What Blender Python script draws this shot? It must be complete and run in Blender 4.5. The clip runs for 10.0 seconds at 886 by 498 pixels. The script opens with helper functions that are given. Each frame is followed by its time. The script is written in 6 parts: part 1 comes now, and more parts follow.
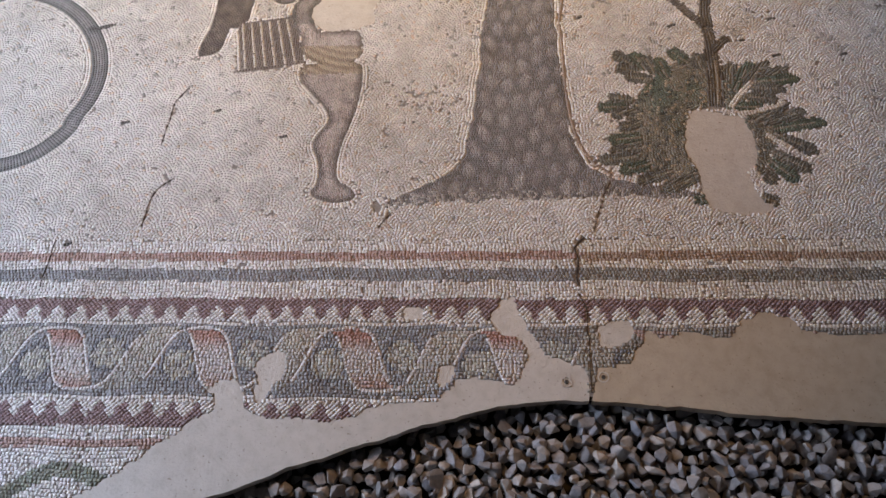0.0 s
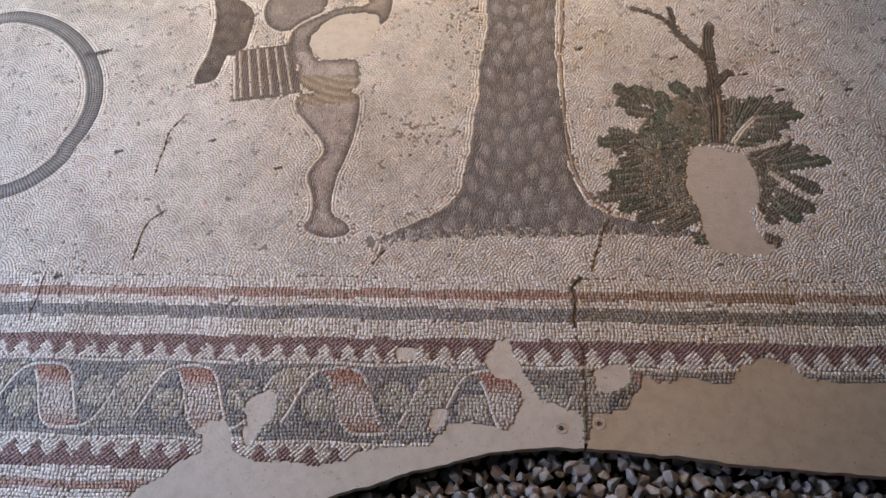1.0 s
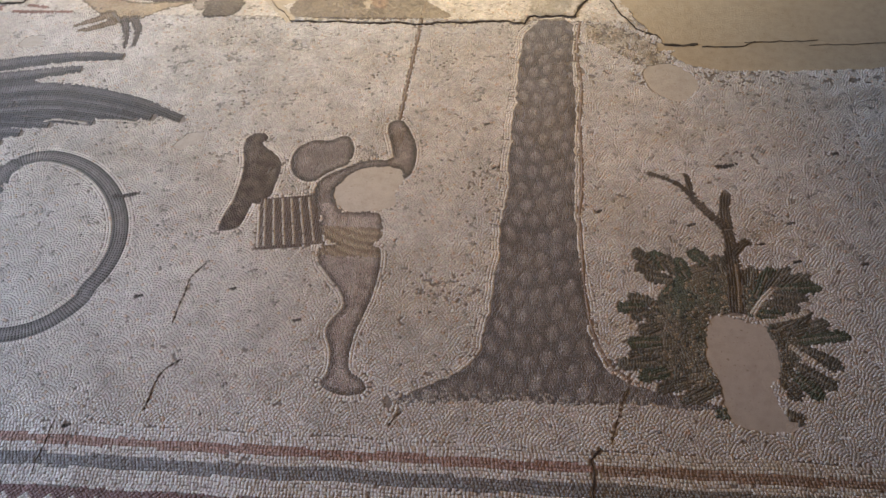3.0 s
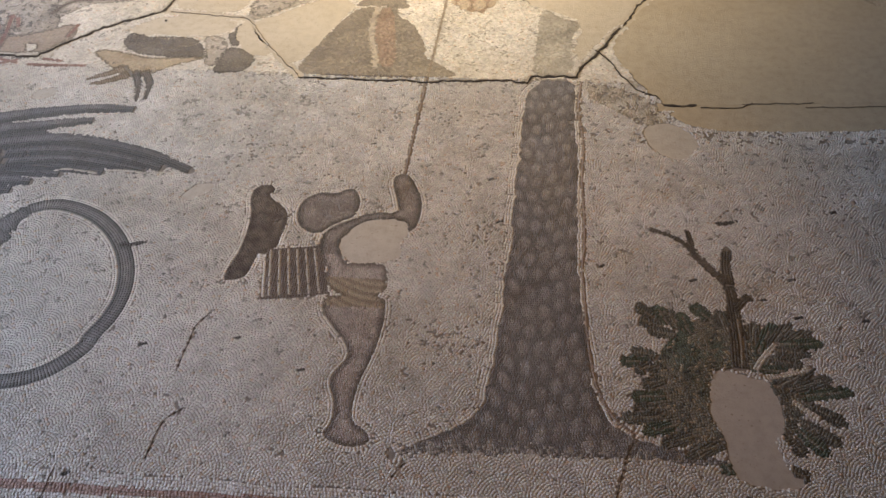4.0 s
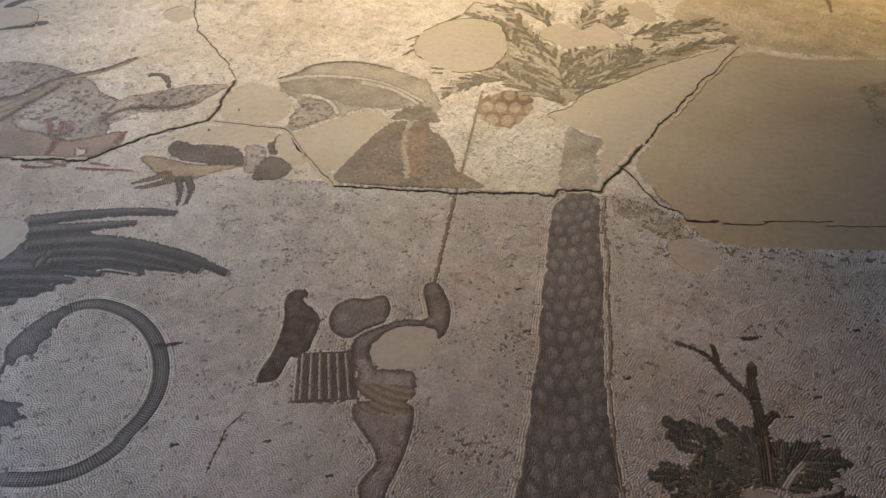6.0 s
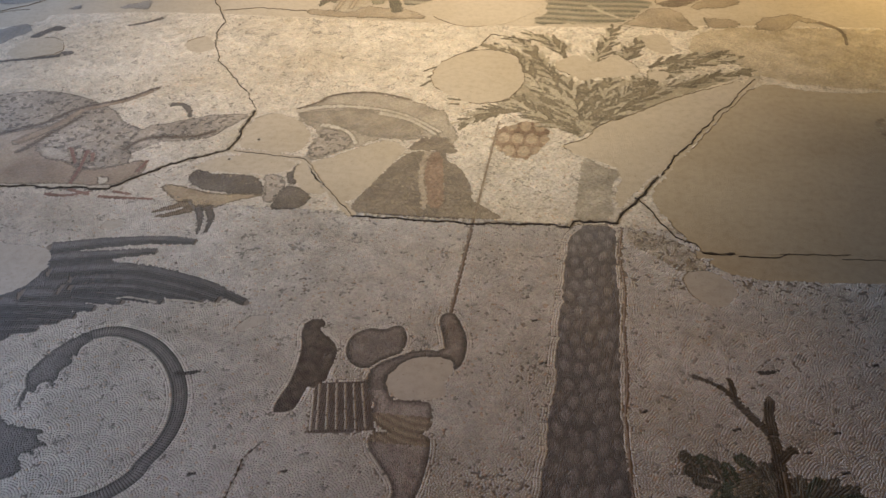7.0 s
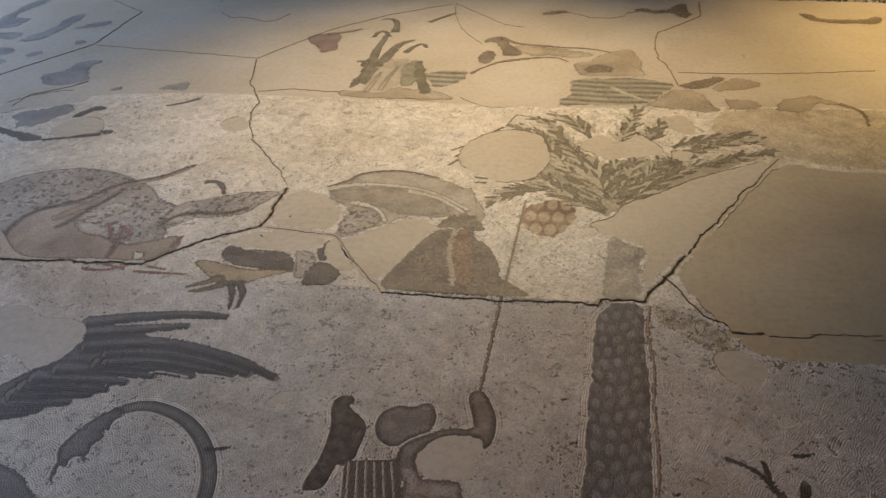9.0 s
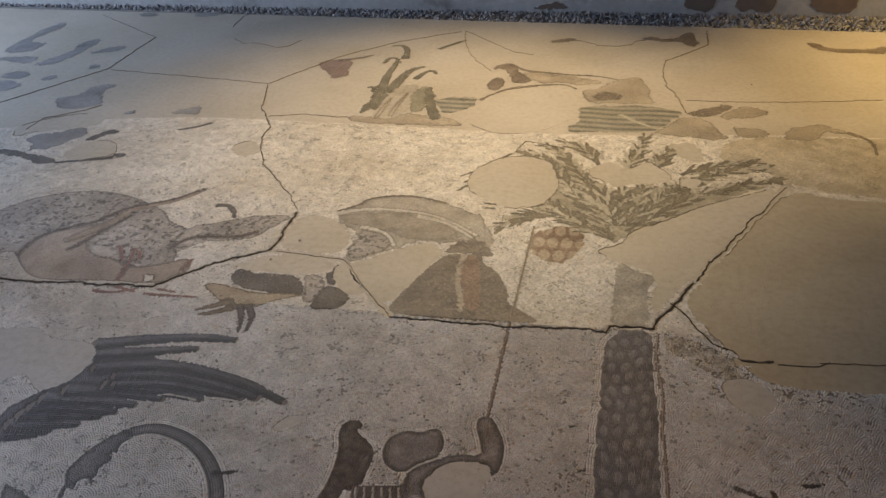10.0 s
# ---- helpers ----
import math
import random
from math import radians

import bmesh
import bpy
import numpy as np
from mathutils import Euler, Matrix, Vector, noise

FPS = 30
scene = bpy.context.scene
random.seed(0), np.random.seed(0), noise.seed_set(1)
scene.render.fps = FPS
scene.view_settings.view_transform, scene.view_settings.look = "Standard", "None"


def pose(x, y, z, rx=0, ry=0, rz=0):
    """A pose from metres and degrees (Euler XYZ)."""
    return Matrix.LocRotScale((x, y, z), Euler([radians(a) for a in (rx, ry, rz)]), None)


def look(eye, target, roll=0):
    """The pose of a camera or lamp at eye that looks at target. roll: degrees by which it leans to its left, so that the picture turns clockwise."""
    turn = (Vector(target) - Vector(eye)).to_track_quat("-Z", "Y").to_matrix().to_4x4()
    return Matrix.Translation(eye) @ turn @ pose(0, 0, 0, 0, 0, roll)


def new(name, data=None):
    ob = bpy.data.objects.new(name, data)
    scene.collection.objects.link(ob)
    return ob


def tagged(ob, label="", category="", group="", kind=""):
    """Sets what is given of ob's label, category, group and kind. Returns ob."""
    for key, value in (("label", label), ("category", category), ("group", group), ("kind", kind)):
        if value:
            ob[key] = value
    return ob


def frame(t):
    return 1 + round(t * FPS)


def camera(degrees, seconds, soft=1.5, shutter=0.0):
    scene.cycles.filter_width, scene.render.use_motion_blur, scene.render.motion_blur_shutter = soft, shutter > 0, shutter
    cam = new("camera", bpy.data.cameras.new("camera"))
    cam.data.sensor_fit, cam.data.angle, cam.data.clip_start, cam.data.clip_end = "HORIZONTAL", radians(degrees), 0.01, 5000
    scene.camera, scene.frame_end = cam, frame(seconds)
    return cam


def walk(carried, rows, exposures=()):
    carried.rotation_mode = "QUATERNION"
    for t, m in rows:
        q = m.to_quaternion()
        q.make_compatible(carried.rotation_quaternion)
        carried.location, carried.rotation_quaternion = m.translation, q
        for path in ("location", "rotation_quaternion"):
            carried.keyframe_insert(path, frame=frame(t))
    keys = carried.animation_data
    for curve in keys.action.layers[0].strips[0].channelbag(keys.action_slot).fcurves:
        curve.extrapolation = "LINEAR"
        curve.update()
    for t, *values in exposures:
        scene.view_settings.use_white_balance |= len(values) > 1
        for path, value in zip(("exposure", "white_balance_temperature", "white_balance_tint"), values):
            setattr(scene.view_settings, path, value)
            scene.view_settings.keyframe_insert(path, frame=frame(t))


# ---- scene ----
cam = camera(57.6, 10.0, 1.5)
PATH = [
    (0, (0.032, 0.258, 1.467), (-0.103, 1.234, -0.274), -7.0),
    (0.5, (0.048, 0.296, 1.468), (-0.088, 1.274, -0.271), -6.6),
    (1, (0.052, 0.334, 1.475), (-0.097, 1.318, -0.26), -7.0),
    (1.5, (0.013, 0.384, 1.483), (-0.141, 1.383, -0.243), -7.1),
    (2, (0.008, 0.416, 1.497), (-0.142, 1.437, -0.216), -6.1),
    (2.5, (0.013, 0.427, 1.525), (-0.138, 1.538, -0.131), -4.7),
    (3, (0.004, 0.419, 1.531), (-0.148, 1.635, -0.049), -3.5),
    (3.2, (-0.004, 0.41, 1.527), (-0.152, 1.66, -0.027), -3.0),
    (4.3, (-0.021, 0.392, 1.545), (-0.17, 1.747, 0.082), -1.9),
    (4.5, (-0.026, 0.39, 1.554), (-0.178, 1.766, 0.111), -1.8),
    (5, (-0.032, 0.379, 1.566), (-0.195, 1.805, 0.172), -1.8),
    (5.5, (-0.043, 0.371, 1.579), (-0.221, 1.84, 0.235), -1.7),
    (7, (-0.06, 0.367, 1.614), (-0.293, 1.9, 0.351), -1.9),
    (7.5, (-0.063, 0.364, 1.626), (-0.315, 1.923, 0.399), -2.4),
    (8, (-0.068, 0.358, 1.637), (-0.334, 1.944, 0.447), -2.5),
    (8.5, (-0.077, 0.353, 1.639), (-0.356, 1.966, 0.491), -2.5),
    (9, (-0.085, 0.349, 1.644), (-0.378, 1.982, 0.527), -2.4),
    (9.5, (-0.086, 0.344, 1.649), (-0.39, 1.993, 0.558), -2.2),
    (10, (-0.089, 0.341, 1.653), (-0.403, 2.004, 0.587), -2.2),
]
EXPOSURE = [(0, 0.8), (1, 0.76), (2, 0.54), (2.5, 0.23), (3.2, 0.05), (5, -0.5), (6, -0.72), (7, -0.85), (8.5, -1.0), (10, -1.1)]
walk(cam, [(t, look(eye, target, roll)) for t, eye, target, roll in PATH], EXPOSURE)

# ---- light ----
world = bpy.data.worlds.new("world")
scene.world = world
world.use_nodes = True
world.node_tree.nodes["Background"].inputs[0].default_value = (0.62, 0.66, 0.75, 1)
world.node_tree.nodes["Background"].inputs[1].default_value = 0.12


def lamp(name, kind, m, watts, colour, **more):
    data = bpy.data.lights.new(name, kind)
    data.energy, data.color = watts, colour
    if kind == "AREA":
        data.shape, data.size, data.size_y = "RECTANGLE", more["wide"], more["high"]
    if kind == "SPOT":
        data.spot_size, data.spot_blend, data.shadow_soft_size = radians(more["cone"]), 1.0, 0.08
    ob = new(name, data)
    ob.matrix_world = m
    return ob


# daylight through the windows of the two west walls, and two warm ceiling spots
lamp("window_daylight", "AREA", look((-2.56, 1.25, 1.12), (-0.4, 1.6, 0.0)), 60, (0.66, 0.76, 1.0), wide=1.8, high=1.1)
lamp("window_daylight", "AREA", look((-6.6, 3.9, 1.9), (-2.0, 4.3, 0.0)), 400, (0.54, 0.70, 1.0), wide=2.2, high=1.5)
lamp("warm_spot", "SPOT", look((2.5, 5.3, 2.4), (2.1, 4.98, 0.0)), 920, (1.0, 0.68, 0.26), cone=76)
lamp("warm_spot", "SPOT", look((-0.4, 4.9, 2.9), (-0.65, 4.1, 0.0)), 1000, (1.0, 0.76, 0.43), cone=80)
# unseen warm fill, added to brighten the near floor round the trunk
lamp("warm_spot", "SPOT", look((0.4, 2.9, 2.9), (-0.02, 1.58, 0.0)), 112, (1.0, 0.54, 0.19), cone=43)


# ---- materials ----
def material(name, rough=0.7, metal=0.0):
    mat = bpy.data.materials.new(name)
    mat.use_nodes = True
    nt = mat.node_tree
    bsdf = nt.nodes["Principled BSDF"]
    bsdf.inputs["Roughness"].default_value = rough
    bsdf.inputs["Metallic"].default_value = metal
    return mat, nt, bsdf


def node(nt, kind, **sockets):
    n = nt.nodes.new(kind)
    for key, value in sockets.items():
        n.inputs[key].default_value = value
    return n


def place_noise(nt, scale, detail=4.0, rough=0.55):
    geo = nt.nodes.new("ShaderNodeNewGeometry")
    n = node(nt, "ShaderNodeTexNoise", Scale=scale, Detail=detail, Roughness=rough)
    nt.links.new(geo.outputs["Position"], n.inputs["Vector"])
    return n.outputs["Fac"]


def ramp(nt, fac, stops):
    r = nt.nodes.new("ShaderNodeValToRGB")
    el = r.color_ramp.elements
    while len(el) < len(stops):
        el.new(0.5)
    for e, (at, c) in zip(el, stops):
        e.position, e.color = at, (*c, 1)
    nt.links.new(fac, r.inputs["Fac"])
    return r.outputs["Color"]


def mix(nt, mode, fac, a, b):
    m = nt.nodes.new("ShaderNodeMix")
    m.data_type, m.blend_type = "RGBA", mode
    for socket, v in ((m.inputs[0], fac), (m.inputs[6], a), (m.inputs[7], b)):
        if isinstance(v, bpy.types.NodeSocket):
            nt.links.new(v, socket)
        elif isinstance(v, tuple):
            socket.default_value = (*v, 1)
        else:
            socket.default_value = v
    return m.outputs[2]


def relief(nt, bsdf, heights, distance):
    normal = None
    for fac, strength in heights:
        b = node(nt, "ShaderNodeBump", Strength=strength, Distance=distance)
        nt.links.new(fac, b.inputs["Height"])
        if normal:
            nt.links.new(normal, b.inputs["Normal"])
        normal = b.outputs["Normal"]
    nt.links.new(normal, bsdf.inputs["Normal"])


def tessera_material():
    mat, nt, bsdf = material("tessera_stone", 0.5)
    att = nt.nodes.new("ShaderNodeAttribute")
    att.attribute_name = "stone"
    grain = ramp(nt, place_noise(nt, 600, 2), [(0.3, (0.82, 0.82, 0.82)), (0.7, (1.1, 1.1, 1.1))])
    stain = ramp(nt, place_noise(nt, 2.3, 5, 0.6), [(0.3, (0.86, 0.84, 0.80)), (0.6, (1.0, 1.0, 1.0))])
    c = mix(nt, "MULTIPLY", 1.0, att.outputs["Color"], grain)
    nt.links.new(mix(nt, "MULTIPLY", 1.0, c, stain), bsdf.inputs["Base Color"])
    relief(nt, bsdf, [(place_noise(nt, 350, 3), 0.35)], 0.001)
    return mat


def plaster_material(name, tone, patch, rough=0.62):
    mat, nt, bsdf = material(name, rough)
    big = ramp(nt, place_noise(nt, 1.6, 6, 0.62), [(0.32, patch), (0.62, tone)])
    fine = ramp(nt, place_noise(nt, 38, 5, 0.6), [(0.3, (0.86, 0.85, 0.83)), (0.55, (1.0, 1.0, 1.0)), (0.8, (1.06, 1.06, 1.05))])
    pits = ramp(nt, place_noise(nt, 160, 2), [(0.27, (0.55, 0.5, 0.45)), (0.34, (1.0, 1.0, 1.0))])
    c = mix(nt, "MULTIPLY", 1.0, mix(nt, "MULTIPLY", 1.0, big, fine), pits)
    nt.links.new(c, bsdf.inputs["Base Color"])
    relief(nt, bsdf, [(place_noise(nt, 7, 5), 0.55), (place_noise(nt, 150, 4), 0.32)], 0.005)
    return mat


def stone_material(name="gravel_stone", gain=1.0):
    mat, nt, bsdf = material(name, 0.8)
    info = nt.nodes.new("ShaderNodeObjectInfo")
    geo = nt.nodes.new("ShaderNodeNewGeometry")
    add = nt.nodes.new("ShaderNodeMath")
    add.operation = "ADD"
    nt.links.new(info.outputs["Random"], add.inputs[0])
    nt.links.new(geo.outputs["Random Per Island"], add.inputs[1])
    wrap = nt.nodes.new("ShaderNodeMath")
    wrap.operation = "FRACT"
    nt.links.new(add.outputs[0], wrap.inputs[0])
    tone = ramp(nt, wrap.outputs[0], [(0.0, (0.14, 0.135, 0.14)), (0.3, (0.23, 0.21, 0.20)), (0.55, (0.17, 0.17, 0.19)), (0.8, (0.33, 0.30, 0.275)), (1.0, (0.12, 0.12, 0.125))])
    mott = ramp(nt, place_noise(nt, 90, 5, 0.65), [(0.3, tuple(gain * v for v in (0.72, 0.71, 0.70))), (0.7, tuple(gain * v for v in (1.15, 1.14, 1.12)))])
    nt.links.new(mix(nt, "MULTIPLY", 1.0, tone, mott), bsdf.inputs["Base Color"])
    relief(nt, bsdf, [(place_noise(nt, 140, 4), 0.6)], 0.002)
    return mat


def wall_material():
    mat, nt, bsdf = material("wall_paint", 0.85)
    big = ramp(nt, place_noise(nt, 1.1, 6, 0.65), [(0.36, (0.20, 0.17, 0.15)), (0.44, (0.50, 0.48, 0.46)), (0.7, (0.62, 0.60, 0.58))])
    fine = ramp(nt, place_noise(nt, 25, 5), [(0.3, (0.85, 0.84, 0.83)), (0.65, (1.0, 1.0, 1.0))])
    nt.links.new(mix(nt, "MULTIPLY", 1.0, big, fine), bsdf.inputs["Base Color"])
    relief(nt, bsdf, [(place_noise(nt, 18, 5), 0.5)], 0.01)
    return mat


def plain_material(name, tone, rough=0.8, scale=9):
    mat, nt, bsdf = material(name, rough)
    lo = tuple(v * 0.78 for v in tone)
    nt.links.new(ramp(nt, place_noise(nt, scale, 6, 0.6), [(0.3, lo), (0.65, tone)]), bsdf.inputs["Base Color"])
    relief(nt, bsdf, [(place_noise(nt, scale * 9, 4), 0.4)], 0.003)
    return mat


TESSERA = tessera_material()
PLASTER_NEAR = plaster_material("lime_plaster", (0.50, 0.47, 0.43), (0.44, 0.405, 0.36))
# lime plaster again, with the dim warm light of the right side in its colour
PLASTER_DIM = plaster_material("dim_lime_plaster", (0.43, 0.365, 0.285), (0.36, 0.295, 0.22))
PLASTER_BROWN = plaster_material("brown_plaster", (0.41, 0.35, 0.265), (0.34, 0.28, 0.20), 0.55)
PLASTER_FAR = plaster_material("floor_plaster", (0.47, 0.415, 0.345), (0.40, 0.345, 0.27), 0.5)
PLASTER_GREY = plaster_material("grey_fill", (0.42, 0.39, 0.36), (0.37, 0.34, 0.30))
MORTAR = plain_material("bedding_mortar", (0.235, 0.212, 0.192), 0.95, 60)
LIME_BED = plain_material("lime_bedding", (0.40, 0.36, 0.305), 0.95, 60)
DIRT = plain_material("joint_dirt", (0.045, 0.035, 0.028), 1.0, 80)
JOINT_FILL = plain_material("joint_fill", (0.20, 0.16, 0.12), 1.0, 80)
STONE = stone_material("gravel_stone", 1.35)
STONE_PALE = stone_material("pale_gravel_stone", 1.45)
SOIL = plain_material("dark_soil", (0.06, 0.055, 0.05), 1.0, 40)
WALL = wall_material()
DAMP = plain_material("damp_render", (0.24, 0.18, 0.14), 0.95, 14)
PAINT = plain_material("room_paint", (0.26, 0.25, 0.24), 0.85, 3)
METAL_DARK = plain_material("pin_metal", (0.05, 0.045, 0.04), 0.6, 300)


# ---- shapes ----
def finish(name, verts, faces, mat, parent=None, label=""):
    me = bpy.data.meshes.new(name)
    me.from_pydata(verts, [], faces)
    me.materials.append(mat)
    me.update()
    ob = new(name, me)
    if parent:
        ob.parent = parent
    return tagged(ob, label)


def part(name, bm, mat, parent=None, label=""):
    me = bpy.data.meshes.new(name)
    bm.to_mesh(me)
    bm.free()
    me.materials.append(mat)
    ob = new(name, me)
    if parent:
        ob.parent = parent
    return tagged(ob, label)


def box(name, lo, hi, mat, parent=None, bevel=0.0):
    bm = bmesh.new()
    bmesh.ops.create_cube(bm, size=1)
    size = [b - a for a, b in zip(lo, hi)]
    bmesh.ops.scale(bm, vec=size, verts=bm.verts)
    bmesh.ops.translate(bm, vec=[(a + b) / 2 for a, b in zip(lo, hi)], verts=bm.verts)
    if bevel:
        bmesh.ops.bevel(bm, geom=bm.edges[:], offset=bevel, segments=2, affect="EDGES")
    return part(name, bm, mat, parent)


# ---- the mosaic's drawing, plan outlines in centimetres ----
OUTLINES = {}
OUTLINES["front_edge"] = [(-85.9, 48.5), (-65.8, 51.8), (-56, 54.5), (-48.1, 57), (-41.1, 59.6), (-34.2, 62.4), (-26.1, 65.2), (-15.8, 68.5), (-8.5, 71), (-2.2, 72.7), (3.1, 73.9), (9.4, 74.8), (15.7, 75.3), (20.4, 75.3), (26.2, 75.3), (34.4, 74.7), (42.5, 73.9), (49.5, 73.1), (58.4, 72.5), (73, 71.8), (90.6, 71.2)]
OUTLINES["plaster_edge_a"] = [(-82.6, 51.5), (-75.3, 55.9), (-70.6, 58.4), (-66.5, 61.6), (-62.9, 64.6), (-61.6, 66.2), (-57.1, 68.5), (-54.9, 71), (-51.3, 72.6), (-51.3, 75.7), (-53.2, 76.9), (-51.3, 79), (-47.9, 79), (-45.9, 76.9), (-45.2, 73.3), (-42.4, 71.9), (-38.5, 71.4), (-33.2, 71.7), (-29.3, 70.7), (-26.7, 71.6), (-24, 71.8), (-21.5, 73.6), (-17.2, 74.8), (-8.6, 74.9), (-6.6, 77.4), (-5, 79.4), (-1.2, 79.9), (2, 79.5), (5.8, 78.4)]
OUTLINES["plaster_edge_b"] = [(5.8, 78.4), (7.9, 80.9), (9.1, 84.4), (8, 87.3), (5.9, 88.5), (3.1, 89.3), (1.8, 92.7), (4.2, 96.4), (6.7, 97.5), (7, 94.2), (9.2, 90.3), (10.8, 87.3), (12.3, 84.6), (16.1, 83.3), (20.1, 82.2)]
OUTLINES["plaster_edge_c"] = [(21.2, 82.2), (25.1, 82), (28.3, 82.8), (30.3, 86.9), (32.7, 89.8), (34.7, 88.3), (37.4, 88.4), (38.6, 89.5), (47.6, 88.7), (48.9, 90.5), (50.2, 92), (54.2, 93.4), (60, 92.7), (61.7, 90.3), (64.7, 89.7), (69.9, 89.2), (77, 89.5), (95.8, 89.6)]
OUTLINES["hole_a"] = [(-16, 94.5), (-13.9, 95), (-11.6, 94.5), (-11.3, 92.6), (-13.2, 91.8), (-15.5, 92)]
OUTLINES["hole_b"] = [(-39.3, 85.8), (-38, 82.8), (-38.5, 79.1), (-40.6, 78.1), (-41.1, 75.9), (-42.7, 73.8), (-44, 75.3), (-44.2, 78.1), (-43.5, 79.5), (-45.4, 81), (-43.1, 84)]
OUTLINES["hole_c"] = [(23, 91), (25.8, 91.6), (29.4, 91.9), (29.6, 89.2), (27.6, 86.6), (24.3, 85.9), (22.5, 87.4)]
OUTLINES["hole_d"] = [(-9.1, 81.9), (-5.6, 82.5), (-4.7, 81), (-6.1, 78.7), (-8.9, 77.3)]
OUTLINES["trunk"] = [(-23.1, 118.6), (-18.9, 120.9), (-11.7, 124.5), (-6.8, 127.5), (-4.4, 131.3), (-3, 137.5), (-1.8, 145.6), (-0.8, 155.9), (-0.3, 168.5), (0.6, 178.3), (0.8, 190.2), (1.9, 207.6), (2.7, 230), (4.7, 247.9), (19.2, 251.2), (17.7, 234.7), (18.8, 214.5), (18.3, 196.7), (17.3, 179.5), (17.5, 164.4), (17.9, 152), (18.9, 142), (20.4, 134.1), (23.5, 127.9), (27.5, 125.2), (35.8, 123.4), (45.7, 121.9), (46.1, 120.2), (32, 121.3), (17.6, 120.4), (5.6, 120.4), (-6.6, 119.9), (-16.4, 119.1)]
OUTLINES["trunk_top"] = [(5, 249.7), (6.5, 266.5), (7.7, 288.1), (10.8, 290.4), (14.7, 284.5), (22.6, 282.5), (17.2, 271.2), (19.1, 252.7)]
OUTLINES["trunk_line"] = [(20.7, 249.3), (19.1, 234.9), (20.7, 219.6), (19.4, 205.5), (19.7, 190.9), (19.4, 179.4), (18.3, 171.7), (18.8, 164.3), (18.9, 153.7), (19.6, 143.6), (21, 135.6), (24.2, 129.4), (28.2, 126.4)]
OUTLINES["head"] = [(-56.9, 186.4), (-56.6, 191.2), (-54, 194.2), (-51.2, 195.5), (-47.5, 195.1), (-45.4, 196.8), (-43, 197.3), (-41.5, 195.3), (-40.5, 192), (-40.7, 189.6), (-41, 186.8), (-44.8, 184.7), (-47.4, 182.7), (-48.8, 180.3), (-52.3, 180.2), (-55.3, 182.5)]
OUTLINES["arm"] = [(-49.5, 179.5), (-44.9, 183.5), (-36.7, 188.7), (-29.3, 188.5), (-30.6, 193.9), (-32.9, 201.3), (-30.9, 204.3), (-27.7, 203.1), (-23.9, 194.1), (-23.6, 188), (-25, 182.3), (-28.6, 181.4), (-36.2, 184.7), (-41.6, 181.1), (-43.9, 176.8), (-42.5, 172.1), (-40, 169.5), (-44, 167.5), (-47, 170.2)]
OUTLINES["chest_hole"] = [(-44.2, 176.8), (-41.7, 181.7), (-37.8, 185.7), (-29.1, 186.9), (-26.2, 184), (-26.3, 180.7), (-27.9, 178.2), (-27, 173.5), (-29, 171.6), (-34.5, 170.5), (-40.1, 170.4), (-43.1, 174)]
OUTLINES["cloth"] = [(-46.1, 168.4), (-41.5, 170.2), (-31, 171.2), (-29.8, 166.2), (-29.9, 160.9), (-34.5, 159.4), (-40, 159.7), (-44.3, 162.2)]
OUTLINES["legs"] = [(-44.8, 159.6), (-40, 159.7), (-29.8, 160.6), (-28.8, 155), (-29.5, 146.1), (-30.8, 140.6), (-32.4, 135.2), (-32.9, 129.4), (-32.3, 125.2), (-28.6, 123.3), (-27.7, 120.6), (-31.8, 119.5), (-35.6, 120.3), (-38.3, 122.2), (-36.3, 125), (-36.9, 130.7), (-39, 135), (-38.2, 138), (-35.5, 141.9), (-36.7, 145.8), (-40.7, 150.5), (-44, 154.5)]
OUTLINES["cage"] = [(-62, 173.5), (-48.1, 175.7), (-43.7, 160.1), (-59.2, 158.3)]
OUTLINES["cage_bar"] = [(-60.8, 157.7), (-52.3, 158.8), (-43.2, 160.5)]
OUTLINES["cage_top"] = [(-62.3, 173.5), (-55.2, 174.4), (-47.8, 175.7)]
OUTLINES["bird"] = [(-70.3, 190.1), (-70.8, 192.5), (-70.7, 195), (-69.6, 196.9), (-68.1, 197.5), (-66.2, 197.3), (-64.9, 196), (-65.1, 194.5), (-66.1, 194.2), (-65.2, 192.3), (-63.1, 190.7), (-60.6, 188.7), (-59.3, 186.3), (-59.1, 182.4), (-59.6, 177), (-59.7, 174.7), (-61.7, 171.7), (-63.9, 172.4), (-64.2, 171.2), (-65.1, 165.8), (-65.8, 164), (-67.9, 163.2), (-70.9, 162.8), (-70.5, 167.1), (-68.9, 173), (-68.6, 179.8), (-69.1, 186.1)]
OUTLINES["stick"] = [(-29.7, 202.9), (-27.8, 246.2), (-24.1, 313.2)]
OUTLINES["shrub"] = [(38.4, 153.3), (44.6, 158.3), (51.7, 158.6), (55.3, 157.1), (58.7, 154), (60.5, 149.3), (57.8, 143.8), (53.6, 144.2), (46.5, 144.6), (45, 138.3), (44.8, 131.2), (47.1, 125.9), (42.2, 123.4), (36.1, 126.5), (31.5, 129), (30.9, 137.8), (33.9, 145.3)]
OUTLINES["shrub_b"] = [(57.4, 141.4), (63.2, 143.4), (67.5, 140.6), (65.3, 134.8), (62.3, 130.6), (59.2, 124.8), (59, 130.4), (58.6, 137.4)]
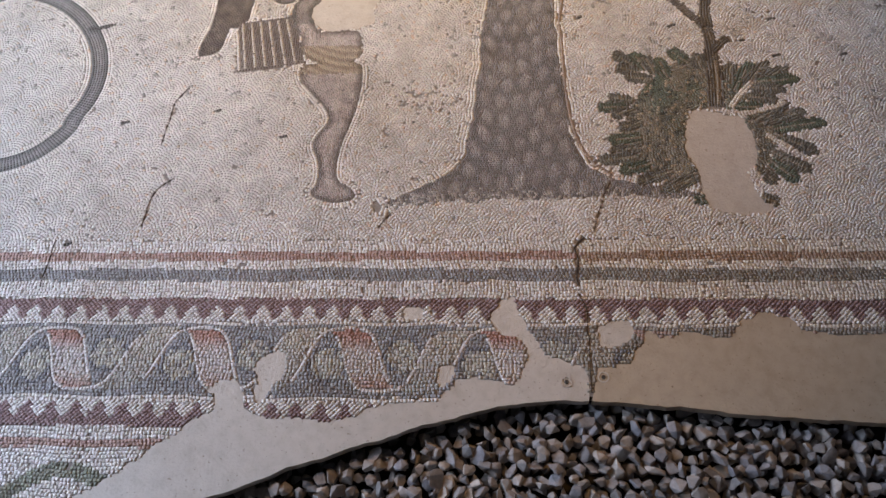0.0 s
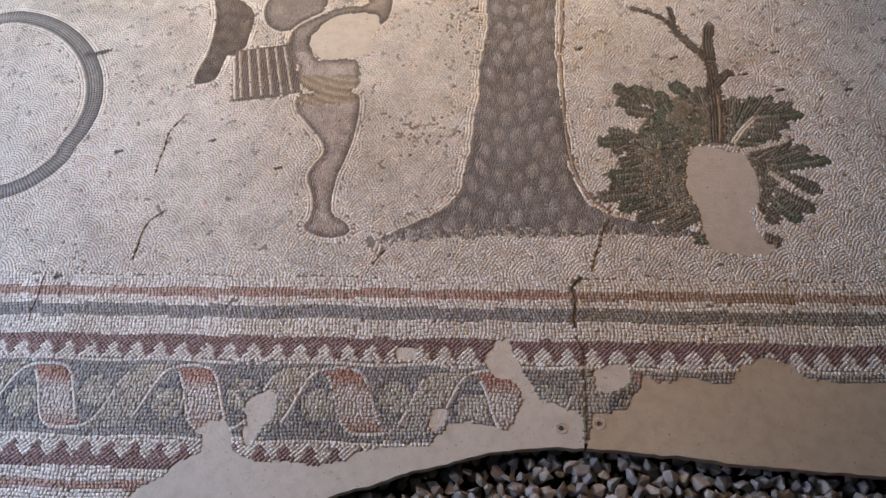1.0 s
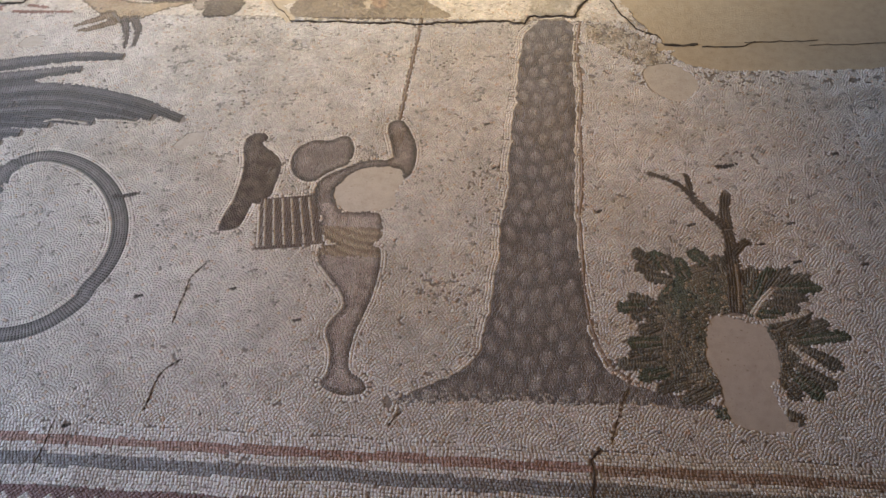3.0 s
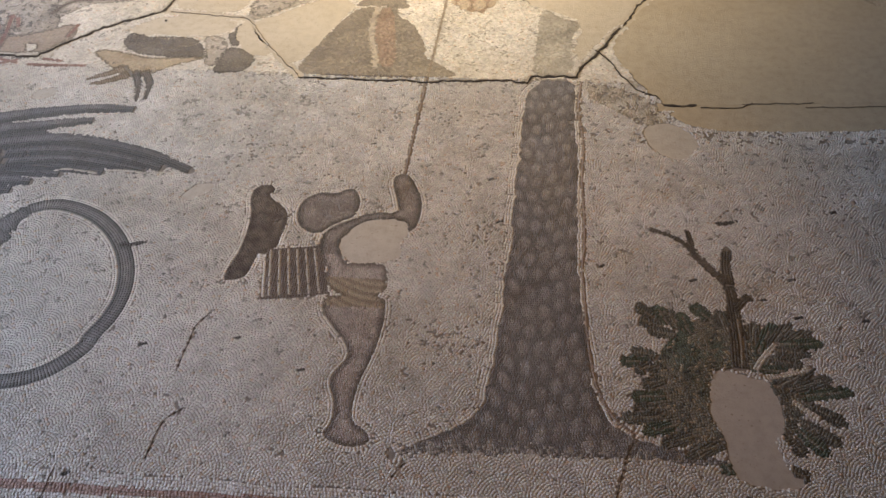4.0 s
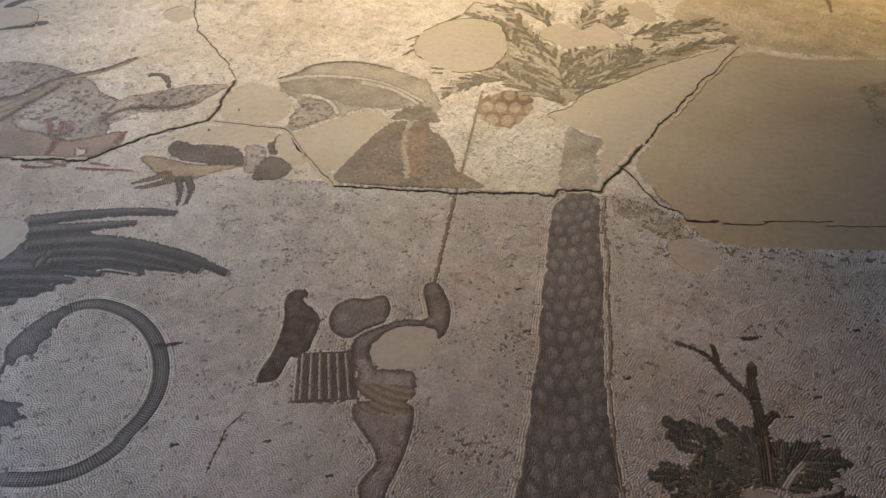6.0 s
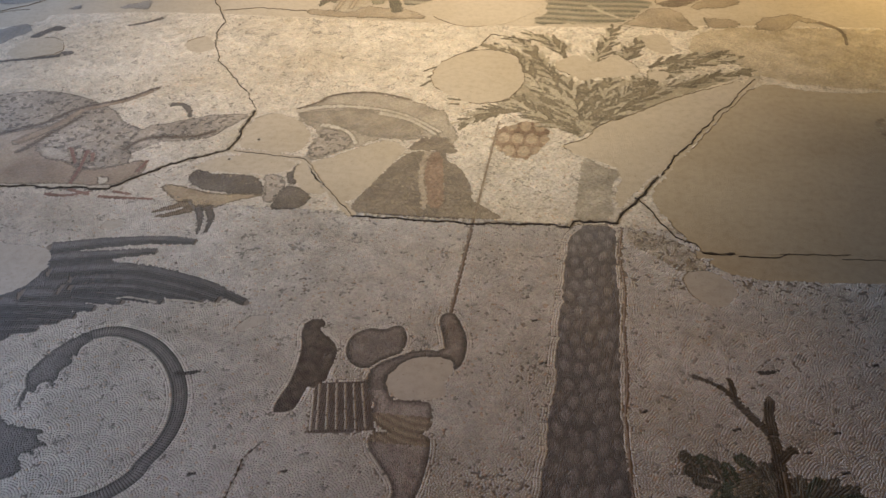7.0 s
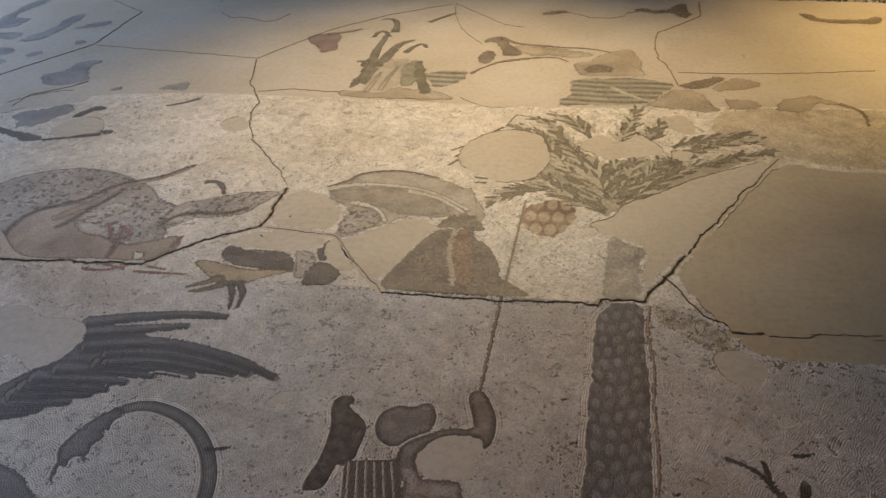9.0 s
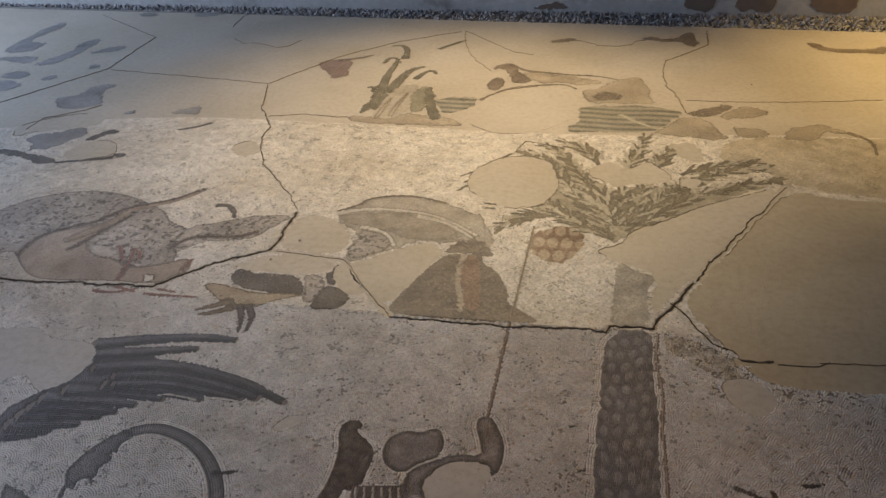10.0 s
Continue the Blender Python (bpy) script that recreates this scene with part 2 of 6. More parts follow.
OUTLINES["shrub_hole"] = [(46.4, 144), (51.1, 144.1), (54.6, 142.5), (57.7, 142.9), (59.1, 138.9), (59.9, 133.2), (58.9, 128.4), (56.7, 126.3), (58.3, 123.7), (58.8, 119.8), (61.5, 117.9), (59.3, 116.3), (53.2, 116.6), (47.7, 117.4), (47.2, 120.6), (47, 125.6), (44.8, 131.2), (44.4, 136.8)]
OUTLINES["stem_a"] = [(52.9, 145.3), (53.6, 153.8), (53.9, 163.6), (53.7, 169.6), (51, 172.2), (47.3, 177.8), (43.7, 183.7), (36, 186.9)]
OUTLINES["stem_b"] = [(53.8, 169.6), (53.8, 175.4), (54.9, 180.6)]
OUTLINES["stem_c"] = [(46.7, 179.8), (45.7, 186.8)]
OUTLINES["oval_hole"] = [(37.9, 228), (43.2, 230.4), (48.4, 229.4), (52.4, 225), (53.5, 221.3), (51.4, 216.9), (47, 213.7), (41.7, 216.3), (38.2, 221.5)]
OUTLINES["mark_a"] = [(54.1, 189.6), (57, 190.1), (59.6, 191.1)]
OUTLINES["light_patch"] = [(-90.8, 190.9), (-89.1, 194.3), (-86, 197.9), (-81.3, 197), (-82.9, 193.6), (-87.6, 189.9)]
OUTLINES["tail"] = [(-132.4, 183), (-127.8, 186), (-122.1, 186.8), (-113.2, 184.1), (-106.2, 179.4), (-100.2, 172.7), (-95.9, 164.4), (-94.3, 156.2), (-95.2, 149.2), (-97.8, 143.6), (-97.6, 141.2), (-101.8, 135.6), (-106.6, 132.1), (-112.6, 130.2), (-120.4, 129.6)]
OUTLINES["tail_tuft"] = [(-100.4, 173.1), (-96.9, 173.3), (-94, 174.8)]
OUTLINES["paw"] = [(-158.2, 162.4), (-146.2, 158.8), (-138.9, 152.1), (-132.1, 151.1), (-126.1, 150.9), (-128.3, 148.5), (-122.6, 146.4), (-127.2, 145.2), (-124.7, 143.3), (-130.2, 143.9), (-124.9, 137.3), (-139, 132.8)]
OUTLINES["feather_0"] = [(-162.1, 220.5), (-146.6, 224.9), (-130.4, 228.2), (-116.8, 228.3)]
OUTLINES["feather_1"] = [(-159.6, 215.9), (-143.6, 218.8), (-127.8, 222.3)]
OUTLINES["feather_2"] = [(-156.1, 209.3), (-133.8, 214.2), (-113.7, 210.7), (-101.3, 206.8), (-91.1, 201.8)]
OUTLINES["feather_3"] = [(-147.5, 207.5), (-131.7, 209.5), (-113.8, 206.6), (-99.4, 202.4)]
OUTLINES["feather_4"] = [(-145.6, 203.7), (-128.2, 205.9), (-114.4, 203.4), (-104.2, 201.2)]
OUTLINES["feather_5"] = [(-148.5, 202.1), (-131.9, 202.2), (-116.2, 200)]
OUTLINES["feather_6"] = [(-159.5, 198.5), (-143.4, 199.6), (-128, 198.3)]
OUTLINES["feather_7"] = [(-164.4, 194.2), (-150.1, 194.9), (-135.3, 194.9)]
OUTLINES["feather_8"] = [(-165.7, 190.4), (-151.8, 191.3), (-139.6, 191.1)]
OUTLINES["wing_hole"] = [(-228.7, 219.1), (-200, 224.3), (-187.2, 227.5), (-180.2, 220.6), (-164, 222.1), (-158.3, 214.6), (-159.6, 206.1), (-162.1, 200.4), (-168.6, 195.7), (-176.9, 203.8), (-183, 199.8), (-208.7, 194.2)]
OUTLINES["crack_main"] = [(-255.6, 252.6), (-219.4, 252.4), (-205.1, 251.9), (-185.4, 253.5), (-158.9, 254.5), (-153.2, 261.2), (-142.3, 272.1), (-124, 284), (-123.7, 315)]
OUTLINES["crack_mid"] = [(-68.4, 247.3), (-46.8, 246.9), (-27.8, 246.8), (-9.3, 248.5), (4.5, 248.1), (5.4, 251), (19.2, 251.5), (21.4, 257.7), (28.3, 267.6), (35.2, 281.1)]
OUTLINES["crack_thin_a"] = [(-68.4, 247.3), (-79.7, 261), (-93.7, 279.9), (-109.6, 282), (-123.7, 283.2)]
OUTLINES["crack_right"] = [(45.2, 238.5), (50, 238.5), (56.4, 239.2)]
OUTLINES["crack_up"] = [(-123.7, 315), (-131.4, 327.7), (-144.3, 344.3), (-154.1, 356), (-162.2, 374), (-165.7, 388.4), (-164.9, 397.7), (-179.7, 422.9), (-188.6, 458.9)]
OUTLINES["crack_far_a"] = [(-188.6, 458.9), (-159.8, 507.8), (-130.2, 537.9), (-89.4, 564.7)]
OUTLINES["crack_far_b"] = [(-188.6, 458.9), (-239.2, 466), (-298.9, 474.1)]
OUTLINES["crack_far_c"] = [(-362, 364.3), (-333.5, 417.3), (-299.4, 475.1), (-298.8, 538.3), (-366.9, 588.2)]
OUTLINES["crack_far_d"] = [(69.8, 574.6), (67.2, 545.7), (52.8, 528.6), (39.6, 514.4), (36.7, 493), (37.6, 473.3), (42.5, 457), (44.5, 439.2), (45.2, 433.3)]
OUTLINES["crack_far_e"] = [(-171.6, 411.9), (-152.6, 416), (-127.2, 413.8)]
OUTLINES["crack_far_f"] = [(-87.6, 565), (-85.3, 541.2), (-76.8, 514.2), (-65.6, 494.7), (-60.7, 487.4)]
OUTLINES["crack_far_g"] = [(-87.6, 565), (-67.8, 542.4), (-51.5, 524.5), (-37.8, 519.1)]
OUTLINES["crack_far_h"] = [(45.6, 452.4), (59.4, 452), (82.4, 453.2), (110.9, 455.7), (147.7, 461.9)]
OUTLINES["crack_near"] = [(21.2, 110.8), (18.8, 108.1), (19.6, 105.7), (19.4, 101.5), (19.6, 97.4)]
OUTLINES["crack_l"] = [(-92.9, 110.5), (-92.8, 104.9), (-93.1, 101.5), (-93, 96.8)]
OUTLINES["crack_m"] = [(-71, 152.9), (-73.6, 148.6), (-73.8, 142.6), (-74.1, 137.7), (-74.6, 133.3)]
OUTLINES["crack_n"] = [(-69.5, 126.5), (-72.8, 123.5), (-73.8, 120.5), (-74.3, 114), (-74.5, 111.8)]
OUTLINES["crack_o"] = [(-19.7, 117.1), (-21.9, 113.7), (-23.2, 111.7)]
OUTLINES["crack_p"] = [(-78.4, 231.2), (-78.6, 221.4), (-74.7, 211.1), (-74.8, 203.6)]
OUTLINES["crack_far_i"] = [(-37.7, 380.2), (-33.9, 393.3), (-14.7, 387.5)]
OUTLINES["pl_a"] = [(-122.9, 285.4), (-122, 312.3), (-105.6, 311.3), (-95.6, 298.4), (-95.2, 282.9), (-109, 283.7)]
OUTLINES["pl_b"] = [(-133.9, 271.1), (-122.8, 282.1), (-95.3, 279.3), (-97.3, 270.9), (-107.2, 267.9), (-129.7, 268.9)]
OUTLINES["pl_c"] = [(-93, 276.7), (-86.9, 280.5), (-75.7, 289.1), (-68, 295.3), (-62.4, 295.6), (-56.6, 290), (-59.4, 282.2), (-63.6, 272.6), (-66.8, 261.1), (-71, 255.1), (-76.2, 254.8), (-82.4, 262.7), (-88.8, 271.1)]
OUTLINES["pl_d"] = [(-95.9, 273.8), (-93.5, 278.3), (-79.3, 259.3), (-85.1, 257.9), (-92.4, 263)]
OUTLINES["pl_e"] = [(12.4, 313), (25.8, 321.2), (40.1, 334.3), (62.1, 348.9), (79.7, 357.9), (53.2, 316), (35, 283.3), (26.7, 270.7), (20.7, 259.2), (18.8, 264.7), (22.6, 282.5), (15.8, 287.2), (5.7, 291.7), (-1.7, 298.8), (11.1, 302.3)]
OUTLINES["pl_g"] = [(-56.2, 354.7), (-48.1, 373), (-30.1, 377.9), (-19.2, 370), (-15.6, 348.2), (-19.6, 332.5), (-35.5, 324.9), (-48.5, 334.3), (-55.5, 341.2)]
OUTLINES["pl_h"] = [(-5.8, 361.2), (1.1, 371.5), (7.5, 375.7), (12.4, 366.9), (16.1, 367.9), (18.8, 373.3), (24, 377.3), (28.6, 369.7), (32.3, 363.4), (32.7, 358), (25.3, 355.1), (14.5, 353.5), (8.4, 348.1), (3.6, 355)]
OUTLINES["pl_i"] = [(35.3, 396.1), (40.8, 399.2), (45.8, 397.8), (48.8, 388.8), (48.2, 379.7), (44, 377.6), (38.1, 381.7), (36.1, 388.7)]
OUTLINES["far_plaster"] = [(-430.8, 364.8), (-668.9, 603), (-363.6, 598.9), (179.6, 578.9), (284.2, 572.4), (215.2, 414.8), (134.3, 412.5), (65.6, 411), (38.7, 405.7), (-15.3, 403.1), (-65.9, 403.7), (-162.2, 407.5), (-225.4, 406.9), (-283.7, 393.8), (-308.9, 381.7)]
OUTLINES["pl_j"] = [(-303.4, 384.2), (-296, 394.2), (-285.7, 402.5), (-265.5, 408), (-255.2, 393.3), (-264.3, 389.4), (-274.3, 383.4), (-287.9, 381.2), (-296.2, 373.3)]
OUTLINES["leopard"] = [(-259.5, 287), (-253.6, 301.2), (-246.9, 311.6), (-237.1, 317.9), (-225.9, 322.3), (-212, 322.2), (-199.1, 318.3), (-190.3, 314.1), (-180.6, 308.7), (-173.3, 299), (-162.3, 295.6), (-160.6, 276.4), (-154, 257.7), (-175.6, 255.9), (-206.1, 253), (-218.8, 261.5), (-227, 272.9), (-241.7, 262.9)]
OUTLINES["mound"] = [(-70.2, 253.2), (-66.2, 264.6), (-62.1, 276.1), (-57.4, 285.9), (-53.6, 288.8), (-48.2, 289.4), (-42.4, 289.3), (-40.6, 282.4), (-36.3, 281), (-32.2, 272.3), (-29.9, 265.5), (-29.8, 260.1), (-26, 257.3), (-20.9, 253.4), (-17.5, 250), (-28.2, 249.3), (-43.3, 248.4), (-58.9, 248.7), (-68.8, 248.7)]
OUTLINES["haunch"] = [(-98.1, 248.4), (-97, 255.3), (-96.1, 262.8), (-90.6, 262.1), (-84.9, 257.5), (-86.2, 250.2), (-92.6, 247.8)]
OUTLINES["beast"] = [(-106.4, 315.3), (-97.8, 322.6), (-96.6, 327.7), (-85.1, 332), (-75.2, 332.1), (-62.1, 327.5), (-51.7, 322.3), (-45.2, 319.2), (-44.4, 312.9), (-40.1, 304.9), (-40.3, 297.7), (-40.5, 291.5), (-44.1, 299.8), (-50.7, 299), (-56.8, 295.4), (-63.9, 297.5), (-69.4, 296.9), (-75.8, 289.9), (-87.3, 282.1), (-92.8, 277.9), (-94.6, 281.6), (-93.2, 292.5), (-94.2, 300.6), (-102.2, 306.4)]
OUTLINES["beast_head"] = [(-56.4, 290.1), (-54.6, 295.6), (-50.7, 299), (-45.4, 301.3), (-42.5, 297.4), (-38.2, 290.6), (-37.1, 288.7), (-40.3, 286.4), (-43.8, 289.1), (-49.3, 289.7)]
OUTLINES["grapes"] = [(-25.3, 306.6), (-20.8, 311.9), (-14.1, 314), (-9.7, 313.2), (-4.9, 310.2), (-3.5, 302.7), (-6, 297.9), (-9.8, 291.5), (-12.7, 286.1), (-18.1, 286.6), (-20.7, 290.6), (-24.4, 294.2)]
OUTLINES["reed_a"] = [(-123.4, 453.3), (-126.2, 459.2), (-129.1, 456.3)]
OUTLINES["reed_b"] = [(-116.9, 427.4), (-119.6, 453.6), (-122.1, 476), (-121, 495.6), (-121.3, 506.9)]
OUTLINES["maroon"] = [(-170.1, 495), (-166.7, 499.4), (-158.1, 501.1), (-149.1, 502.8), (-148.2, 488.5), (-146.1, 477), (-149.1, 469.2), (-155.4, 473.4), (-164.3, 485.3)]
OUTLINES["pool"] = [(-9.4, 438.3), (0.8, 441.5), (18.4, 442.3), (35.6, 440.7), (45.1, 435.5), (37.4, 426), (32.8, 418.5), (25.5, 408.9), (11.9, 407.7), (-15.5, 405.8), (-14.4, 414.2), (-7.6, 423.4)]
OUTLINES["creature_a"] = [(-8.5, 462.7), (0.7, 465.2), (5.4, 474.2), (16.5, 484), (23.4, 484.6), (26.1, 474.1), (28.8, 467.5), (27.7, 455.7), (31.5, 445.7), (18.5, 446.2), (-5.1, 443.4), (-6.7, 452.8)]
OUTLINES["creature_b"] = [(-61.1, 490.2), (-59.5, 500.1), (-53, 503.6), (-48.3, 496), (-41.1, 482.3), (-36.6, 473.5), (-44.9, 470.2), (-49.3, 472.5), (-49.5, 484.4), (-55.5, 494.5)]
OUTLINES["creature_c"] = [(25.4, 406.9), (31.2, 414.2), (40.2, 426.3), (44.6, 430.3), (52.8, 428.9), (56.2, 422.1), (60.4, 412.2), (63.7, 404.6), (51.5, 402.8), (38.7, 406.8)]
OUTLINES["creature_d"] = [(65.3, 419.4), (74.4, 418.2), (79.5, 416.7), (83, 411), (78, 407.3), (67.7, 407.6), (65, 412.6)]
OUTLINES["creature_e"] = [(87, 407.5), (92.6, 417.2), (96.2, 422.3), (104.6, 425.1), (112.1, 423.8), (118.5, 417.6), (125.5, 410.5), (115.4, 415.4), (108.8, 418.1), (104.7, 413.1), (103.6, 407.8), (95.7, 406.4)]
OUTLINES["creature_f"] = [(126.9, 552.9), (132.3, 552.2), (135.7, 544.9), (148.3, 543.6), (157.8, 543.2), (173.1, 550.6), (168.8, 534.7), (159.4, 537.1), (146.3, 535.2), (137.3, 537.6), (130.3, 542.4)]
OUTLINES["creature_g"] = [(25.4, 557.6), (36.1, 560.6), (39.3, 555.1), (50, 558.1), (54.3, 567.7), (60, 571.6), (61.1, 556.5), (62.7, 545.4), (55.6, 541.6), (51.4, 552.4), (42.5, 549.6), (32.2, 553.5)]
OUTLINES["pool_b"] = [(-87.7, 441.9), (-81.5, 445.7), (-72.3, 447.3), (-64.1, 448.8), (-65.3, 441.4), (-62.9, 437.6), (-67, 431.7), (-71.1, 428.3), (-74.9, 424.1), (-81.1, 425.1), (-83.8, 431.8)]
OUTLINES["far_a"] = [(-391.6, 505.6), (-392.4, 533.5), (-389.7, 564.2), (-382.5, 567.4), (-378.3, 556.7), (-383.7, 540.5), (-384.5, 521.6), (-376.3, 522.1), (-368, 519), (-371.9, 502.3), (-386.3, 499)]
OUTLINES["far_b"] = [(-390.7, 487.5), (-374, 493.1), (-356.3, 492.2), (-356.2, 481.3), (-368.3, 481.5)]
OUTLINES["far_c"] = [(-353.5, 477.3), (-346.8, 495.1), (-341.7, 506.7), (-345, 520.6), (-339.1, 534.4), (-331.8, 527.5), (-333.7, 508.4), (-335.1, 497), (-337.2, 485.9), (-344.1, 478)]
OUTLINES["far_d"] = [(-302.7, 421.1), (-301.7, 428), (-291.6, 435), (-293, 446.6), (-282.3, 450.2), (-278.8, 447.7), (-281.8, 440.2), (-278.2, 430), (-270.3, 419.7), (-279.8, 414.7), (-287.3, 410), (-294.5, 413.5)]
OUTLINES["far_e"] = [(-333.7, 455.6), (-330, 461.8), (-323.4, 460.3), (-325.4, 451.5)]
OUTLINES["far_f"] = [(-227.4, 410.6), (-223.2, 415.7), (-217.4, 421), (-214, 422.9), (-209.2, 412.2), (-217.3, 409.9)]
OUTLINES["far_g"] = [(-288.6, 370.4), (-283.8, 377.8), (-276, 380.7), (-269.7, 386.3), (-263.7, 389.8), (-260.5, 384.3), (-258.8, 378.8), (-263.9, 371.4), (-265.9, 364.4), (-272.3, 359.9), (-280.6, 363), (-280.5, 367.7)]
OUTLINES["far_h"] = [(-298.6, 357.3), (-287.3, 359), (-276.1, 356.2), (-267.3, 354.5), (-256.2, 351.2), (-257.9, 346.7), (-266.3, 345.8), (-275.8, 351.1), (-296.5, 354.2)]
OUTLINES["far_i"] = [(-212.9, 390.2), (-205.2, 393.8), (-198.9, 400.2)]
OUTLINES["far_j"] = [(-339.1, 586.9), (-334.6, 595.9), (-321.3, 592.2), (-322.3, 584.9)]
OUTLINES["rough"] = [(22, 249.5), (37.1, 245), (43.1, 238), (46.9, 230.1), (38.6, 228.2), (29.4, 236.2), (22.9, 240.9)]
OUTLINES["brown_band"] = [(65.4, 409.6), (133.9, 411.2), (178.3, 411.2), (156.3, 351), (115.9, 351.3), (96.4, 352.7), (81.1, 360.7), (76, 364.4), (73.2, 376.7), (51.7, 380.3)]
OUTLINES["fawn"] = [(-222.3, 265.9), (-224.3, 275.3), (-222.3, 283.9), (-214.2, 289.3), (-206.4, 293.4), (-200.9, 295.4), (-199.7, 288.7), (-201, 279.7), (-194.8, 274.1), (-183.8, 270.8), (-173.4, 264.5), (-159.9, 270), (-154.8, 275), (-149.9, 269.6), (-151.7, 263.2), (-153.6, 257.8), (-166.4, 255.5), (-180.1, 255.7), (-195.1, 253.9), (-206.1, 253), (-213.7, 256.6)]
OUTLINES["fawn_leg"] = [(-209.4, 281.4), (-202.5, 291.1), (-197.8, 298.6), (-196.1, 307.5), (-188.1, 312.3), (-180, 317.2), (-174.7, 323), (-170.8, 328.7)]
OUTLINES["red_a"] = [(-185.8, 279.7), (-179, 269.4)]
OUTLINES["red_b"] = [(-178.4, 278.5), (-175.6, 266.6), (-174.2, 255.3)]
OUTLINES["red_c"] = [(-175.5, 276.7), (-173, 270.9)]
OUTLINES["red_d"] = [(-180, 249.5), (-171.7, 248.7), (-164.3, 252.5)]
OUTLINES["red_e"] = [(-174.3, 253.5), (-168.4, 251.6), (-164.3, 250.7)]
OUTLINES["pale_edge"] = [(-227.2, 269.5), (-223.2, 265.8), (-216.9, 259.4), (-210.3, 254.4), (-202.8, 252.2), (-185.9, 253.9), (-172.9, 255.1), (-163.4, 254), (-154.6, 255.1)]
OUTLINES["spot_head"] = [(-164.8, 280.1), (-165.8, 292.5), (-160.9, 298), (-151, 303.8), (-140.5, 308.7), (-129, 311.4), (-125.4, 309.4), (-129.2, 299.3), (-135.7, 289.8), (-144.8, 288.7), (-155.3, 285.4), (-160.9, 278)]
OUTLINES["ear"] = [(-159.9, 315.4), (-155.6, 316.3), (-151, 312.4), (-148.1, 306)]
OUTLINES["talon"] = [(-141.2, 257.8), (-136.2, 259.9), (-124.8, 256.2), (-117.6, 255.3), (-108.9, 256.3), (-100.5, 256.6), (-105.9, 253.9), (-112.3, 251), (-116.9, 246.4), (-122.6, 245.1), (-128.4, 246.4), (-131.9, 249.7), (-137.1, 254.3)]
OUTLINES["claw_a"] = [(-122.3, 246.4), (-119.2, 241.2), (-117.4, 232.6)]
OUTLINES["claw_b"] = [(-119.1, 246.8), (-115.5, 241.7), (-114.9, 232.9)]
OUTLINES["leg_dark"] = [(-132.5, 261.8), (-132.8, 267.8), (-129.5, 270.8), (-124.6, 266.8), (-118.4, 267.9), (-109.6, 267.9), (-104.7, 263.6), (-102, 257.1), (-105, 254.3), (-111.7, 255.3), (-120.9, 257), (-125.2, 257.2)]
OUTLINES["beast_a"] = [(-106.1, 314.4), (-95.7, 319.4), (-82.5, 320.3), (-67.7, 318.1), (-57.4, 312.8), (-46.2, 303.4)]
OUTLINES["beast_b"] = [(-72, 315.8), (-60.9, 312.8), (-52.9, 306.5), (-47.6, 301.1)]
OUTLINES["beast_c"] = [(-93.2, 304.7), (-85.8, 303.3), (-80.2, 299.1), (-76.9, 291.8)]
OUTLINES["dentil"] = [(-84.2, 248.6), (-68.8, 248.6), (-45.1, 247.1), (-23.2, 247.7), (3.4, 249.2)]
OUTLINES["mound_red"] = [(-48.3, 288.6), (-43.2, 288.8), (-40.5, 271.3), (-38.3, 253.8), (-44.4, 254.3), (-45.3, 263.7), (-47.9, 271.5)]
OUTLINES["mound_stripe"] = [(-48.8, 288.9), (-49.6, 281.4), (-48.8, 270.3), (-45.8, 260.2), (-45.3, 253.9)]
OUTLINES["pl_k"] = [(45.9, 236.2), (57.8, 236.7), (73, 239.2), (87.2, 239.2), (124.7, 242.9), (112.5, 230.6), (84.1, 228.1), (73.5, 227.9), (57.7, 227), (47.9, 231.2)]
OUTLINES["pl_f"] = [(81.4, 357.1), (95.4, 348.1), (114.9, 347.4), (156.3, 351), (141.7, 273.7), (125.4, 244.8), (87.7, 241.1), (73.4, 241.1), (58.2, 238.6), (45.1, 238.3), (44.3, 240.6), (38.8, 247.8), (29.7, 266.1), (36.1, 278.4), (54.9, 312.8)]
OUTLINES["island"] = [(118.3, 325.6), (128.5, 332.8), (140, 329.1), (133.9, 296.8), (122.2, 296), (117.5, 307.1)]
OUTLINES["pins"] = [(16.2, 79.1), (23.2, 80.1), (-132.3, 287.7), (-115.1, 291.8), (-122, 277.3), (-82.6, 264.2), (83.4, 479.2)]
OUTLINES["creature_h"] = [(45.1, 435.5), (55.6, 442.4), (64.7, 447.8), (70.6, 446), (63.7, 439.4), (57.3, 432.2), (48.8, 430.7)]
OUTLINES["reed_c"] = [(-114.2, 425.2), (-114.5, 458.4), (-111.7, 481.5), (-107.7, 490.6), (-102.5, 493.9)]
OUTLINES["reed_d"] = [(-104.2, 472.7), (-100.7, 484.3), (-96, 488.5), (-93.3, 481.1)]
OUTLINES["reed_e"] = [(-128.6, 498.1), (-127.4, 508.5), (-122.9, 507.8), (-118.5, 498.8)]
OUTLINES["reed_f"] = [(-117.4, 507.1), (-118.8, 524.3), (-124.7, 532.9), (-130.4, 530.2)]
OUTLINES["far_p"] = [(-255.8, 373.5), (-252.8, 379.3), (-250.2, 386), (-243.1, 388.1), (-243.2, 382.4), (-248.7, 377.6), (-252, 372.5)]
OUTLINES["pl_l"] = [(-258.4, 354.8), (-257.8, 363.9), (-254.2, 370.9), (-246.9, 374.4), (-240.3, 373.6), (-233.2, 366.3), (-231.7, 358), (-238.5, 354.2), (-248.4, 350.7)]
